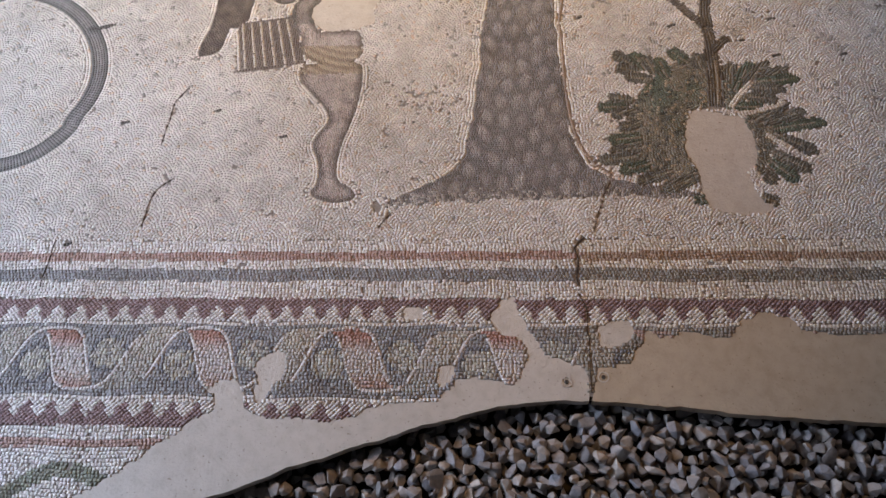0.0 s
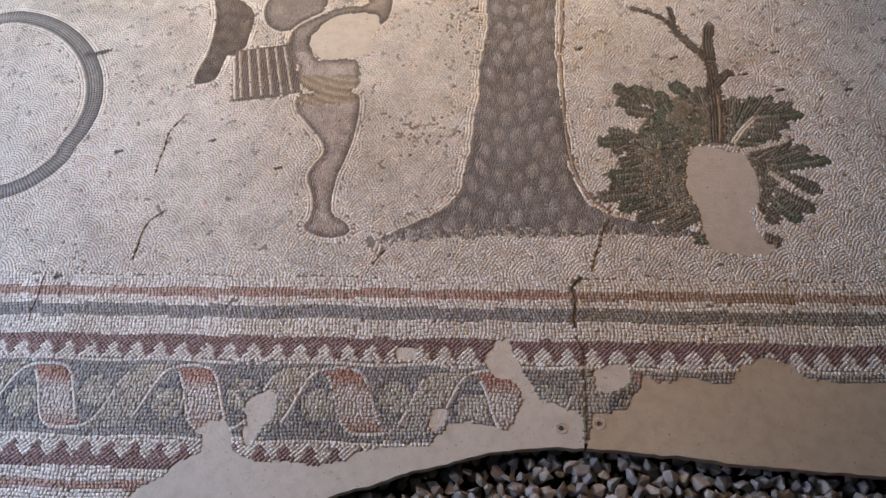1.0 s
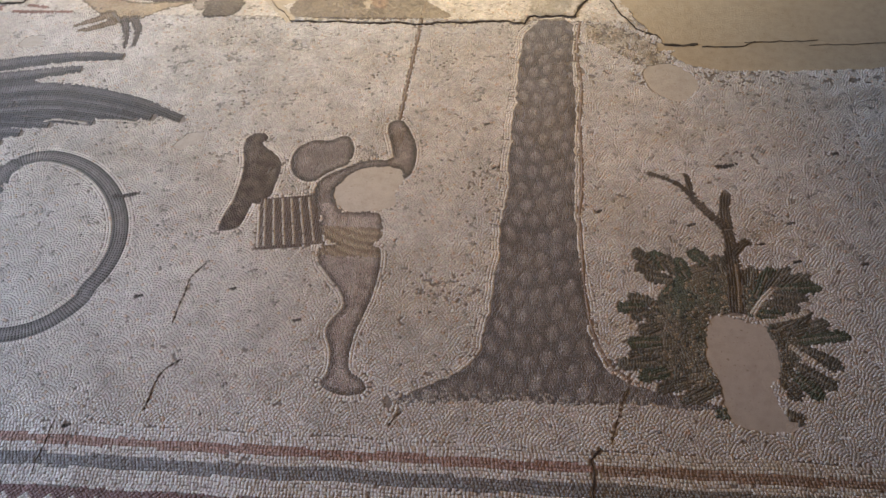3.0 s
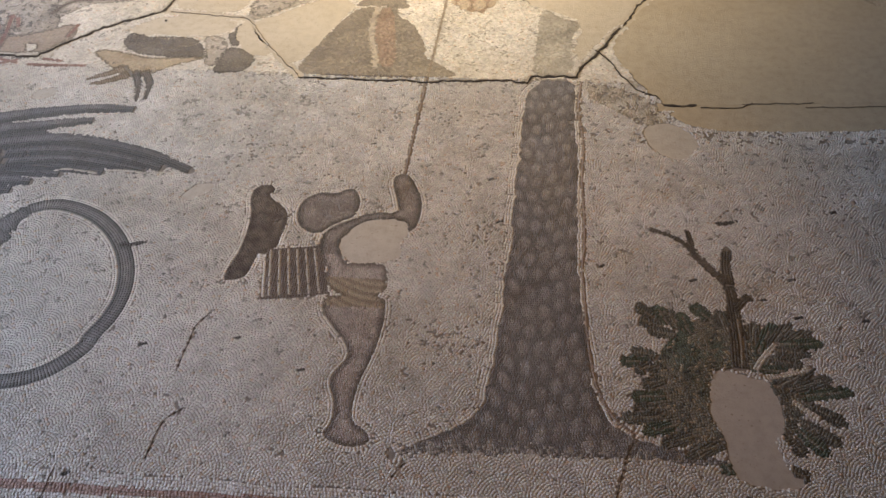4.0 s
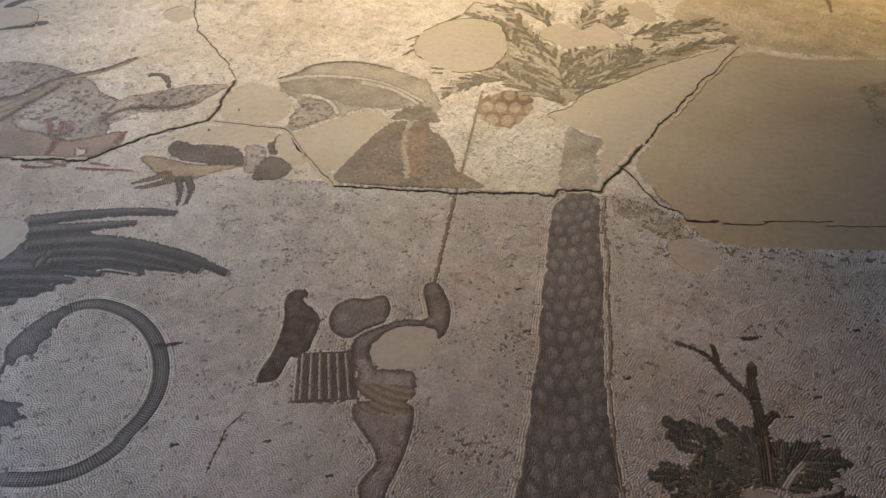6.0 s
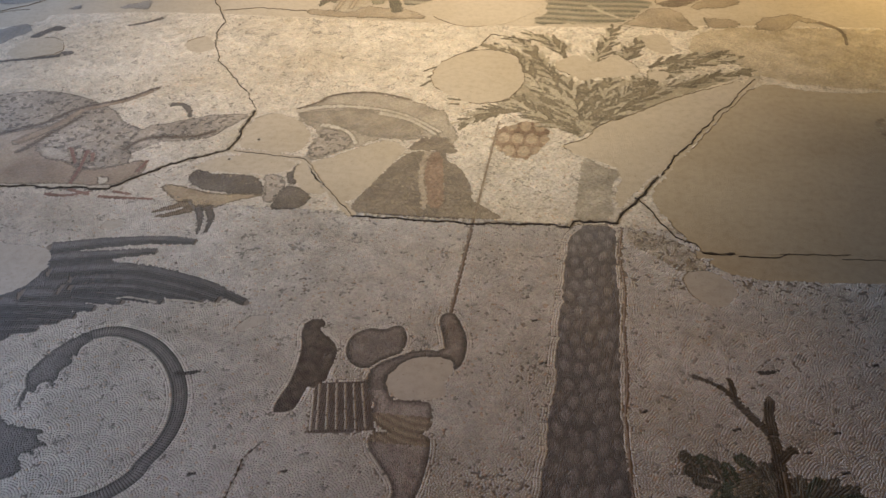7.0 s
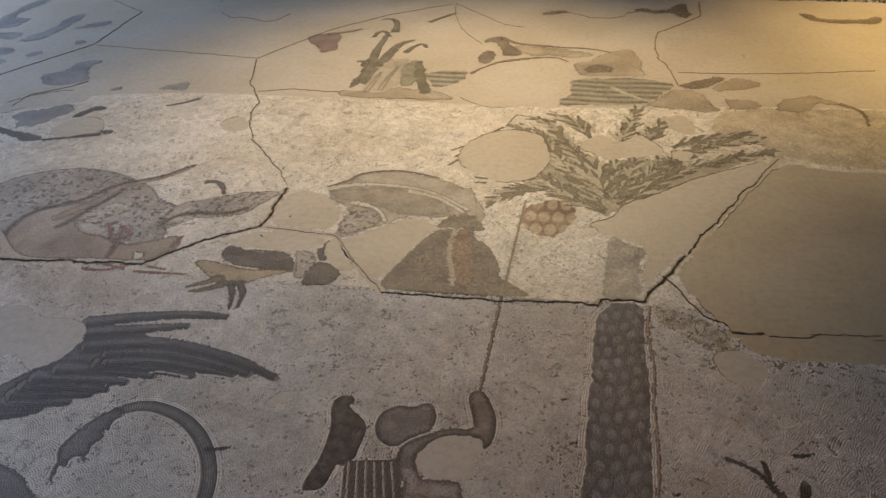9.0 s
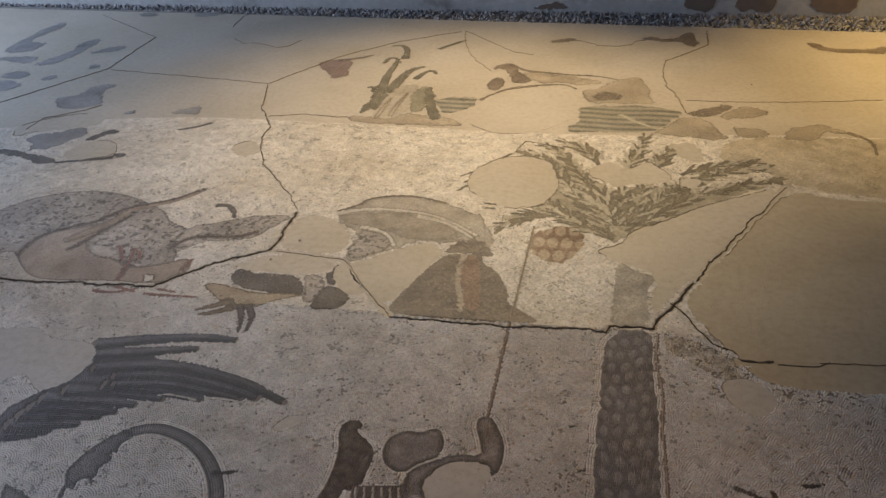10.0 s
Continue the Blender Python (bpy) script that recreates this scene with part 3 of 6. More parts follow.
OUTLINES["pl_m"] = [(-177.1, 370.4), (-174.2, 378.8), (-166.7, 380.8), (-162.9, 374.4), (-160.8, 365.6), (-167.8, 362.3)]
OUTLINES["fawn_line_a"] = [(-223.4, 268.3), (-224.3, 275.3), (-222.3, 283.9), (-215, 290.6), (-207.2, 294.7), (-202.9, 300.9), (-198.3, 309.2), (-189, 314.2), (-180.7, 318.7), (-175.6, 325), (-171, 329.7)]
OUTLINES["fawn_line_b"] = [(-205.3, 274.5), (-201.7, 280.9), (-199.4, 289.2), (-196.1, 295.5), (-192.9, 303.9)]
OUTLINES["fawn_line_c"] = [(-164.8, 280.1), (-161.9, 286.8), (-156.3, 290.5), (-145.6, 290.8), (-139.1, 292.4), (-133.5, 296.6)]
OUTLINES["pale_back"] = [(-251.8, 311.4), (-246.9, 315.9), (-237.2, 321.1), (-228.1, 323.3), (-218.1, 323.8), (-201, 320.2), (-189.4, 314.4)]
OUTLINES["pale_bit_a"] = [(-146, 277.4), (-144.4, 283.7), (-140.1, 277.9), (-141.6, 272.5)]
OUTLINES["pale_bit_b"] = [(-166.1, 260.9), (-161.6, 260.9), (-162.4, 256.6)]
OUTLINES["beast_line"] = [(-106.6, 316.3), (-97.9, 323.1), (-96.7, 328.2), (-85.2, 332.5), (-75.2, 332.6), (-62.2, 327.9)]
OUTLINES["fringe_a"] = [(-51.6, 360.7), (-59.8, 353.5)]
OUTLINES["fringe_b"] = [(-54.8, 346.2), (-59.3, 339.4)]
OUTLINES["fringe_c"] = [(-41.4, 329.1), (-46.9, 330.3)]
OUTLINES["fringe_d"] = [(-38.7, 379.2), (-48.7, 367.2)]
OUTLINES["fringe_e"] = [(-51, 355.5), (-57.7, 347.2)]
OUTLINES["fringe_f"] = [(-41.6, 325.7), (-46.1, 325.7)]
OUTLINES["far_k"] = [(-330, 500.7), (-321.3, 513.9), (-312.7, 519.1), (-308.2, 515.9), (-313.1, 506.4)]
OUTLINES["far_m"] = [(-316.2, 477), (-313.5, 482.4), (-305.8, 479.8), (-308.4, 473.5)]
OUTLINES["far_n"] = [(-361, 456.4), (-358.8, 464.6), (-351.4, 468.2), (-342.8, 460.8), (-345.1, 455.7), (-352.3, 452.2)]
OUTLINES["far_q"] = [(-293.4, 585.1), (-294.1, 596.6), (-277.8, 600.4), (-271, 590.6)]
OUTLINES["far_o"] = [(-256.8, 347.4), (-242.8, 351.3), (-230.4, 355.6)]
OUTLINES["crack_far_j"] = [(-253.1, 561.4), (-255.3, 588.6), (-252.2, 597.3)]
OUTLINES["crack_far_k"] = [(-242.1, 539.4), (-232.1, 529.2), (-224.8, 530.9), (-206.2, 522.8), (-199.4, 525.6), (-194.1, 540)]
OUTLINES["crack_mid_b"] = [(35.2, 281.1), (52.9, 313.4), (80.7, 358.6)]
OUTLINES["pale_tip_a"] = [(-129.9, 199.9), (-127.2, 200.9), (-122, 200.3), (-117.3, 199.4)]
OUTLINES["pale_tip_b"] = [(-114.9, 200.9), (-108.9, 201), (-102.5, 200.2), (-96.8, 201)]
OUTLINES["strip_k"] = [(43.1, 237.7), (58.1, 238.1), (73.2, 240.3), (87.4, 240.3), (125, 243.7)]
OUTLINES["creature_i"] = [(-45.6, 488.5), (-31.7, 487.7), (-18.5, 484.1), (-5.7, 480.5), (3.8, 475), (-8.6, 469.6), (-18.2, 474.1), (-30.7, 471.3), (-37.4, 476.2)]
OUTLINES["creature_j"] = [(-61.8, 468.8), (-58.7, 478.1), (-53.9, 479.4), (-51, 469.7), (-55, 458.9), (-58.5, 456.9)]
OUTLINES["far_r"] = [(-361.8, 446.7), (-349.9, 451.4), (-336.6, 444), (-340.9, 438.1), (-350.7, 430.9)]
OUTLINES["far_s"] = [(-253.6, 408.2), (-250.3, 413.3), (-246.8, 410.4), (-251.2, 406.9)]
OUTLINES["far_t"] = [(-232.1, 356.1), (-231.6, 360.6), (-227.3, 361), (-224.3, 357.5), (-228.3, 354.6)]
OUTLINES["crack_far_l"] = [(-294.4, 384.1), (-294.8, 397.5), (-286.8, 403.7), (-277.6, 410.9), (-269.7, 419.7)]
OUTLINES["maroon_tail"] = [(-158.1, 501.1), (-148.2, 504.9), (-138.4, 512)]
OUTLINES["reed_leaf"] = [(-124.9, 419.7), (-119.3, 424.8), (-118.6, 438.5), (-122.6, 462.2), (-125.3, 458.4), (-123.2, 440.5), (-124.9, 428.2)]
OUTLINES["reed_g"] = [(-99.1, 526.7), (-92.6, 536.1), (-84.5, 545.9)]
OUTLINES["reed_h"] = [(-114.1, 449.7), (-112.6, 464.8), (-109.8, 478.8)]
OUTLINES["rock_a"] = [(-98.3, 422.8), (-100.9, 443.2), (-100.1, 455.2), (-96.8, 463.3), (-93.7, 454), (-89.9, 426.6)]
OUTLINES["rock_b"] = [(-96.1, 459.9), (-91.3, 462), (-86.8, 443.6), (-84.3, 427.9), (-79, 416.2), (-83.7, 414.3), (-88, 422.9)]
OUTLINES["rock_c"] = [(-129.8, 413.9), (-122, 416.9), (-105.9, 413.1), (-101.3, 422.5), (-86.3, 420.1), (-73.9, 417.4), (-66.4, 410.8), (-72.3, 407.5), (-101.7, 407.6), (-125.8, 408.3)]
OUTLINES["rock_line_a"] = [(-107, 418.2), (-106.3, 434.6), (-104, 450.6)]
OUTLINES["rock_line_b"] = [(-114, 415.3), (-112.9, 427.7), (-111.8, 442.3)]
OUTLINES["beast_back"] = [(-51.1, 501.7), (-41.8, 490.7), (-28.5, 488.9), (-15.4, 486.2), (0.6, 485.5), (11.7, 480.1)]
OUTLINES["beast_low"] = [(-62.6, 444), (-56.7, 452), (-49, 462), (-33.7, 468.4), (-18.1, 471.5), (-11.6, 464.2)]
OUTLINES["pl_p"] = [(-67.9, 421), (-62.7, 433.6), (-60.2, 450), (-48.8, 460.3), (-33.6, 466.7), (-18, 468.8), (-11.4, 458.2), (-8.1, 446.3), (-10.6, 426.8), (-18.7, 415.2), (-26.7, 406.8), (-34.6, 401.3), (-48.6, 400.6), (-62.3, 408.4)]
OUTLINES["creature_k"] = [(-31.6, 543.6), (-26.6, 550.8), (-17.7, 554.9), (-13.2, 550.5), (-20.9, 545.4)]
OUTLINES["creature_l"] = [(-2.2, 456.5), (8.4, 461.6), (14.3, 456.3), (9.7, 449.4), (0.8, 448.6)]
OUTLINES["pool_wave"] = [(11.8, 430.3), (20.5, 420.2), (29.8, 413.4)]
OUTLINES["creature_m"] = [(59.5, 432.4), (71.4, 445.3), (79.3, 447.5), (86, 437.6), (76.3, 431), (63.7, 428.4)]
OUTLINES["creature_line"] = [(118.5, 417.6), (125.7, 411.2), (127, 403.7), (125.2, 393.3)]
OUTLINES["crack_far_m"] = [(-21.1, 550), (-10.3, 548.4), (0.4, 540.1), (10.9, 539.7), (20.7, 542.6), (23.7, 550.6), (32.3, 554.6)]
OUTLINES["pl_q"] = [(35.2, 359.4), (39, 361.9), (44.8, 360.9), (44.3, 355.5), (40.4, 351.5), (37.1, 353.7)]
OUTLINES["beast_dark"] = [(-103.9, 312.7), (-93.7, 316.2), (-81.9, 317.5), (-72, 315.8), (-59.3, 310.3), (-51.4, 303.6), (-57.2, 297.4), (-68.8, 299.5), (-80.7, 301.6), (-90.9, 305), (-100.3, 306.6)]
OUTLINES["beast_pale"] = [(-94.1, 280.9), (-92.8, 292.5), (-92.5, 302.1), (-85.8, 301.5), (-79.6, 296.6), (-77.5, 291.3), (-85.7, 284.3)]
OUTLINES["fawn_patch"] = [(-200.7, 279.3), (-197.7, 280.5), (-187.9, 278.2), (-182.6, 273.8), (-185.8, 270.2), (-193.6, 273.4)]
OUTLINES["toe_a"] = [(-127.3, 248.9), (-132.2, 245.6), (-137.2, 242.9)]
OUTLINES["toe_b"] = [(-124.6, 245.8), (-129.7, 242.2), (-135.3, 240.5)]
OUTLINES["collar"] = [(-106.6, 269), (-98.5, 268.8), (-95.2, 260.4), (-95.7, 252.4), (-101.6, 251.3), (-102.6, 260.3)]
OUTLINES["haunch_b"] = [(-96.7, 264.2), (-96.3, 272.8), (-92.7, 279.8), (-92.1, 268.8), (-92.6, 261.8)]
OUTLINES["red_f"] = [(-160.1, 249.8), (-152.3, 249.6), (-140.4, 250)]
OUTLINES["red_g"] = [(-156.2, 253.1), (-149.2, 252.1)]
OUTLINES["red_h"] = [(-152.2, 273.3), (-153.1, 265.3)]
OUTLINES["pl_r"] = [(-151.8, 233.6), (-151.2, 236.6), (-146.7, 238.1), (-143.4, 235.9), (-145.9, 232.1), (-149.2, 231.4)]
OUTLINES["crack_near_a"] = [(27.6, 124.6), (25.8, 120.6), (24.3, 115.6), (23.4, 111.9), (21.2, 110.8)]
OUTLINES["crack_near_c"] = [(19.6, 97.4), (20.8, 94.6), (20.9, 87.9), (20.9, 82.1), (20.6, 75.6)]
OUTLINES["rock_d"] = [(-117.1, 415.8), (-114.5, 437.2), (-112.8, 461.2), (-99.4, 464.9), (-101, 448.3), (-98.3, 422.8), (-105.7, 412.4)]
OUTLINES["marks_near"] = [(-5.7, 203.2), (-2.6, 187), (-40.3, 216.5), (-62.9, 145.7), (-84.5, 142.6), (-46, 137.8), (-89.8, 109.5)]
OUTLINES["marks_east"] = [(69.1, 171.4), (45.4, 169.9), (83.6, 159.9), (68.5, 159.9), (60.9, 164.7), (84.3, 195.5), (23.1, 173.2)]
OUTLINES["gap_a"] = [(56.1, 144.9), (58.5, 148.5), (61.9, 152.2)]
OUTLINES["gap_b"] = [(57.6, 142.7), (62.6, 143.7), (68.2, 145.8)]
OUTLINES["gap_c"] = [(62.7, 136.8), (65.8, 134.1), (67.3, 132.8)]
OUTLINES["island_hole"] = [(120.2, 317.3), (129.7, 322.1), (136, 316.3), (126.9, 305.8)]
OUTLINES["palm_core"] = [(8.9, 301.3), (1.4, 310.9), (-9.9, 320.3), (-18.5, 331.7), (-22.2, 342.3), (-17.7, 364.4), (-23.6, 378.6), (-14.1, 370.6), (-6.2, 358.9), (3.2, 351.2), (8.4, 345.5), (15.6, 351.5), (26.4, 352.6), (34.3, 348.3), (48.5, 350.8), (65.9, 359.9), (78.8, 362.3), (59.7, 348.5), (42.4, 335.4), (23.5, 320.9), (14.6, 315.4)]
OUTLINES["palm_a"] = [(6.8, 306), (-5.3, 315.4), (-15.9, 328.1), (-22.8, 337.2)]
OUTLINES["palm_b"] = [(6.8, 308.1), (-3.3, 329.5), (-13.5, 353.8), (-20.5, 369.9), (-33.6, 381.9)]
OUTLINES["palm_c"] = [(5.8, 316.7), (-2.3, 344.4), (-7.6, 365.5), (-18.7, 385.9), (-25.6, 389.6)]
OUTLINES["palm_d"] = [(1.1, 370.9), (-1.5, 379), (-6.8, 388.3), (-15, 393.9)]
OUTLINES["palm_e"] = [(6.9, 316.8), (4.8, 335.2), (1.7, 350)]
OUTLINES["palm_f"] = [(9.1, 317), (10.6, 335.8), (12, 349.5)]
OUTLINES["palm_g"] = [(10.2, 317.2), (17.5, 336.5), (20.9, 352)]
OUTLINES["palm_h"] = [(12.4, 317.4), (24.4, 337.3), (32.8, 352.2)]
OUTLINES["palm_i"] = [(13.6, 366.5), (16.5, 379.5), (20.8, 392.2), (23, 401.4)]
OUTLINES["palm_j"] = [(24.8, 367.6), (29.1, 379.6), (35.6, 393)]
OUTLINES["palm_k"] = [(12.3, 313), (26.1, 328), (38.6, 343.7), (51, 352.6), (65.8, 359.4), (78.9, 362.8)]
OUTLINES["palm_l"] = [(31.8, 345.5), (39.7, 356.6), (50, 364.7), (63, 372.6), (74.2, 373.8)]
OUTLINES["palm_m"] = [(36.8, 364.4), (45.9, 372), (58.6, 376.7), (68.3, 379.4)]
OUTLINES["palm_n"] = [(1.4, 315.3), (-9.9, 321.7), (-21.5, 323.7), (-30.4, 319.4), (-38.7, 311.2)]
OUTLINES["palm_o"] = [(3.6, 311.2), (-0.9, 325), (-7.7, 341.3)]
OUTLINES["palm_p"] = [(-12.6, 330.4), (-21.7, 327.5), (-28.1, 320.2)]
OUTLINES["leaves_west"] = [(36.6, 155.6), (30.6, 162), (38.3, 155.7), (35.2, 161.8), (36.6, 155.1), (30.9, 157.1), (40, 154.6), (38, 160.8), (43, 153.1), (40.9, 160), (39.6, 153), (32.8, 154.2), (49.1, 156), (45, 162.2), (47.8, 158.1), (43.7, 162.4), (50.9, 155.3), (50.2, 161.1), (34.7, 146.9), (28.5, 148), (33.3, 145.3), (25.7, 145), (34.5, 144.6), (28.8, 142.4), (36.1, 140.9), (30.3, 138.9), (35.7, 136.5), (27.6, 135.7), (35.5, 133.6), (27.9, 132.6), (35.3, 131.2), (24.9, 130.3), (37.5, 129.5), (29.5, 127.3), (41.4, 127.2), (33, 124.6), (47.1, 126.1), (38, 121.9)]
OUTLINES["leaves_east"] = [(56.4, 151.5), (58, 158.1), (57.4, 149.5), (62.6, 158.3), (59.4, 150.2), (66.4, 158.2), (61.7, 150.6), (70.5, 156.3), (62.1, 151.9), (72.8, 152.7), (60.6, 150.3), (69.1, 149.5), (59, 148.1), (66.9, 146.4), (56.1, 144.9), (63.6, 144.5), (59.6, 140), (69.2, 146), (61.4, 139.5), (72.4, 143.4), (63.5, 138.2), (76.7, 140.4), (64.7, 136.9), (72.9, 131.5), (62.6, 132.6), (70.7, 126.6), (61.7, 130.5), (67.5, 124), (60.2, 128.4), (62.5, 123.7), (58.6, 120.6), (62.6, 118.7), (45.9, 121.2), (47, 118.7)]
OUTLINES["stem_d"] = [(54.4, 161.6), (56.6, 164.4), (58, 165.4)]
OUTLINES["stem_pale"] = [(53.2, 145.3), (54.2, 152.2), (54.2, 158.3)]
OUTLINES["tail_tip"] = [(-137.5, 156.7), (-139.2, 161.7), (-138.7, 163.7), (-141.3, 167.4), (-140.5, 172.6), (-138.7, 177.1), (-136, 181.8), (-132.1, 184.9), (-129.2, 182.5), (-131.5, 178.9), (-130.4, 175.8), (-132.5, 176.7), (-130.7, 172.6), (-133.1, 171.3), (-132.1, 167.3), (-131.8, 164.4), (-133.9, 166.8), (-136.4, 165.3), (-135.7, 162), (-138.2, 162.7), (-136.9, 159)]
OUTLINES["wing_root"] = [(-161.5, 219.4), (-160.7, 214.4), (-162.3, 203.4), (-168.6, 195), (-174.6, 187.1), (-169.5, 173.9), (-159, 179.4), (-148, 191), (-135, 200.9), (-130.6, 211.2), (-138.4, 216), (-144, 219.7)]
OUTLINES["feather_9"] = [(-167.1, 186.7), (-153.6, 188.3), (-143.2, 188.8)]
OUTLINES["feather_10"] = [(-168.1, 182.6), (-154.9, 184.4), (-147.9, 185.1)]
OUTLINES["feather_11"] = [(-168.7, 178), (-159.3, 179.8), (-154.8, 181.7)]
OUTLINES["crack_right_a"] = [(25.7, 266.3), (29.1, 262.3), (33, 252.5), (38.6, 245.2), (43.1, 242.8), (45.2, 238.5)]
OUTLINES["crack_right_c"] = [(55.8, 237.8), (67.8, 238.5), (71.6, 241), (74.4, 241.4)]


def smooth(pts, closed=True, rounds=2):
    p = np.array(pts, float)
    for _ in range(rounds):
        q = np.roll(p, -1, 0) if closed else p[1:]
        a = p if closed else p[:-1]
        cut = np.stack([0.75 * a + 0.25 * q, 0.25 * a + 0.75 * q], 1).reshape(-1, 2)
        p = cut if closed else np.vstack([p[:1], cut, p[-1:]])
    return p


def ragged(p, size, step=1.2, closed=True):
    """The same outline with points every step centimetres, pushed in and out by a worn, uneven amount."""
    q = np.vstack([p, p[:1]]) if closed else p
    out = []
    for a, b in zip(q[:-1], q[1:]):
        n = max(1, int(np.hypot(*(b - a)) / step))
        for k in range(n):
            c = a + (b - a) * k / n
            v = noise.noise_vector(Vector((c[0] * 0.45, c[1] * 0.45, 3.1)))
            w = noise.noise_vector(Vector((c[0] * 0.12, c[1] * 0.12, 8.1)))
            out.append(c + size * np.array([v[0] + w[0], v[1] + w[1]]))
    return np.array(out)


X0, Y0, X1, Y1, CELL = -520.0, 44.0, 260.0, 604.0, 0.3
NX, NY = int((X1 - X0) / CELL), int((Y1 - Y0) / CELL)
plan = np.ones((NY, NX), np.int16)
BARE = 2


def fill(p, value):
    p = np.asarray(p, float)
    q = np.roll(p, -1, 0)
    lo, hi = max(0, int((p[:, 1].min() - Y0) / CELL)), min(NY - 1, int((p[:, 1].max() - Y0) / CELL) + 1)
    for j in range(lo, hi + 1):
        y = Y0 + (j + 0.5) * CELL
        on = (p[:, 1] > y) != (q[:, 1] > y)
        if not on.any():
            continue
        a, b = p[on], q[on]
        xs = np.sort(a[:, 0] + (y - a[:, 1]) * (b[:, 0] - a[:, 0]) / (b[:, 1] - a[:, 1]))
        for s, e in zip(xs[0::2], xs[1::2]):
            i0, i1 = max(0, int((s - X0) / CELL + 0.5)), min(NX, int((e - X0) / CELL + 0.5))
            if i1 > i0:
                plan[j, i0:i1] = value


def stroke(pts, value, w0, w1=None, rounds=2):
    """A drawn line of half-width w0 at its start and w1 at its end."""
    w1 = w0 if w1 is None else w1
    p = smooth(pts, False, rounds)
    n = len(p) - 1
    for k in range(n):
        a, b = p[k], p[k + 1]
        d = b - a
        length = np.hypot(*d)
        if length < 1e-6:
            continue
        side = np.array([-d[1], d[0]]) / length
        wa, wb = w0 + (w1 - w0) * k / n, w0 + (w1 - w0) * (k + 1) / n
        fill([a + side * wa, b + side * wb, b - side * wb, a - side * wa], value)
        ring = np.arange(10) * (math.tau / 10)
        fill(np.stack([b[0] + wb * np.cos(ring), b[1] + wb * np.sin(ring)], 1), value)


def leaf(root, tip, value, wide):
    a, b = np.array(root, float), np.array(tip, float)
    d = b - a
    side = np.array([-d[1], d[0]]) / max(1e-6, np.hypot(*d))
    s = np.linspace(0, 1, 9)
    w = wide * np.sqrt(np.clip(1 - np.abs(2 * s - 1) ** 3.5, 0.0, 1)) * (0.72 + 0.28 * s)
    line = a + s[:, None] * d
    fill(np.vstack([line + side * w[:, None], (line - side * w[:, None])[::-1]]), value)


O = OUTLINES
CONTOUR = 5
contours = []
PIECES = []
THINGS = {}


def picture(name, label, category="mosaic picture", group=""):
    """A picture in the mosaic, to which pieces of tesserae are added."""
    THINGS[name] = (label, category, group)
    return name


def piece(thing, name, tone, label="", angle=0.3, size=0.64, path=None):
    """A new piece of a picture; returns the number that marks it on the plan."""
    PIECES.append((thing, name, tone, label, angle, size, path))
    return 10 + len(PIECES) - 1


def ring_round(p, reach=1.5):
    """Keeps a strip of ground round an outline for rows that follow it."""
    q = np.vstack([p, p[:1]])
    save = plan.copy()
    stroke(q, 999, reach, reach, 0)
    hit = plan == 999
    plan[hit] = np.where(save[hit] == 1, CONTOUR, save[hit])
    contours.append(p)


BORDER, TRIANGLE = 3, 4
jj = Y0 + (np.arange(NY) + 0.5) * CELL
plan[jj < 110.3, :] = BORDER
plan[(jj < 96.6) & (jj > 91.4), :] = TRIANGLE
plan[(jj < 74.7) & (jj > 69.4), :] = TRIANGLE
fill(smooth(O["far_plaster"]), BARE)


def shape(thing, name, key, tone, label="", angle=0.3, rounds=2, contour=False):
    p = smooth(O[key], True, rounds)
    if p[:, 1].min() > 255:
        p = ragged(p, 1.8, 1.5)
    if contour:
        ring_round(p)
    fill(p, piece(thing, name, tone, label, angle))


def line(thing, name, key, tone, w0, w1=None, label="", angle=0.3):
    thin = max(w0, w1 or w0) < 0.75
    stroke(O[key], piece(thing, name, tone, label, angle, path=(smooth(O[key], False, 2), w0 if thin else max(w0, w1 or w0) + 0.8)), w0, w1)


PALM = ["palm_" + c for c in "ponabcdijmlkhgfe"]


def frond(thing, axis, rr):
    """A feathery frond: a rib with slender dark leaflets that lean forward, and paler ones between them."""
    p = smooth(axis, False, 2)
    far = np.concatenate([[0], np.cumsum(np.hypot(*(p[1:] - p[:-1]).T))])
    reach = far[-1]
    at = lambda s: np.array((np.interp(s * reach, far, p[:, 0]), np.interp(s * reach, far, p[:, 1])))
    v = piece(thing, "frond", T["palm"])
    stroke(p, v, 1.3, 0.5, 0)
    pale = piece(thing, "pale_leaflet", T["palm_pale"])
    for k in range(int(reach * 1.9)):
        s = rr.uniform(0.0, 0.97)
        a, b = at(s), at(min(1.0, s + 0.06))
        d = (b - a) / max(1e-6, np.hypot(*(b - a)))
        turn = rr.choice((-1, 1)) * rr.uniform(0.12, 0.62)
        c, n = math.cos(turn), math.sin(turn)
        w = rr.uniform(7.0, 15.0) * (1 - 0.4 * s)
        tip = a + w * np.array((c * d[0] - n * d[1], n * d[0] + c * d[1]))
        leaf(a, tip, pale if rr.random() < 0.36 else v, rr.uniform(0.62, 1.05))


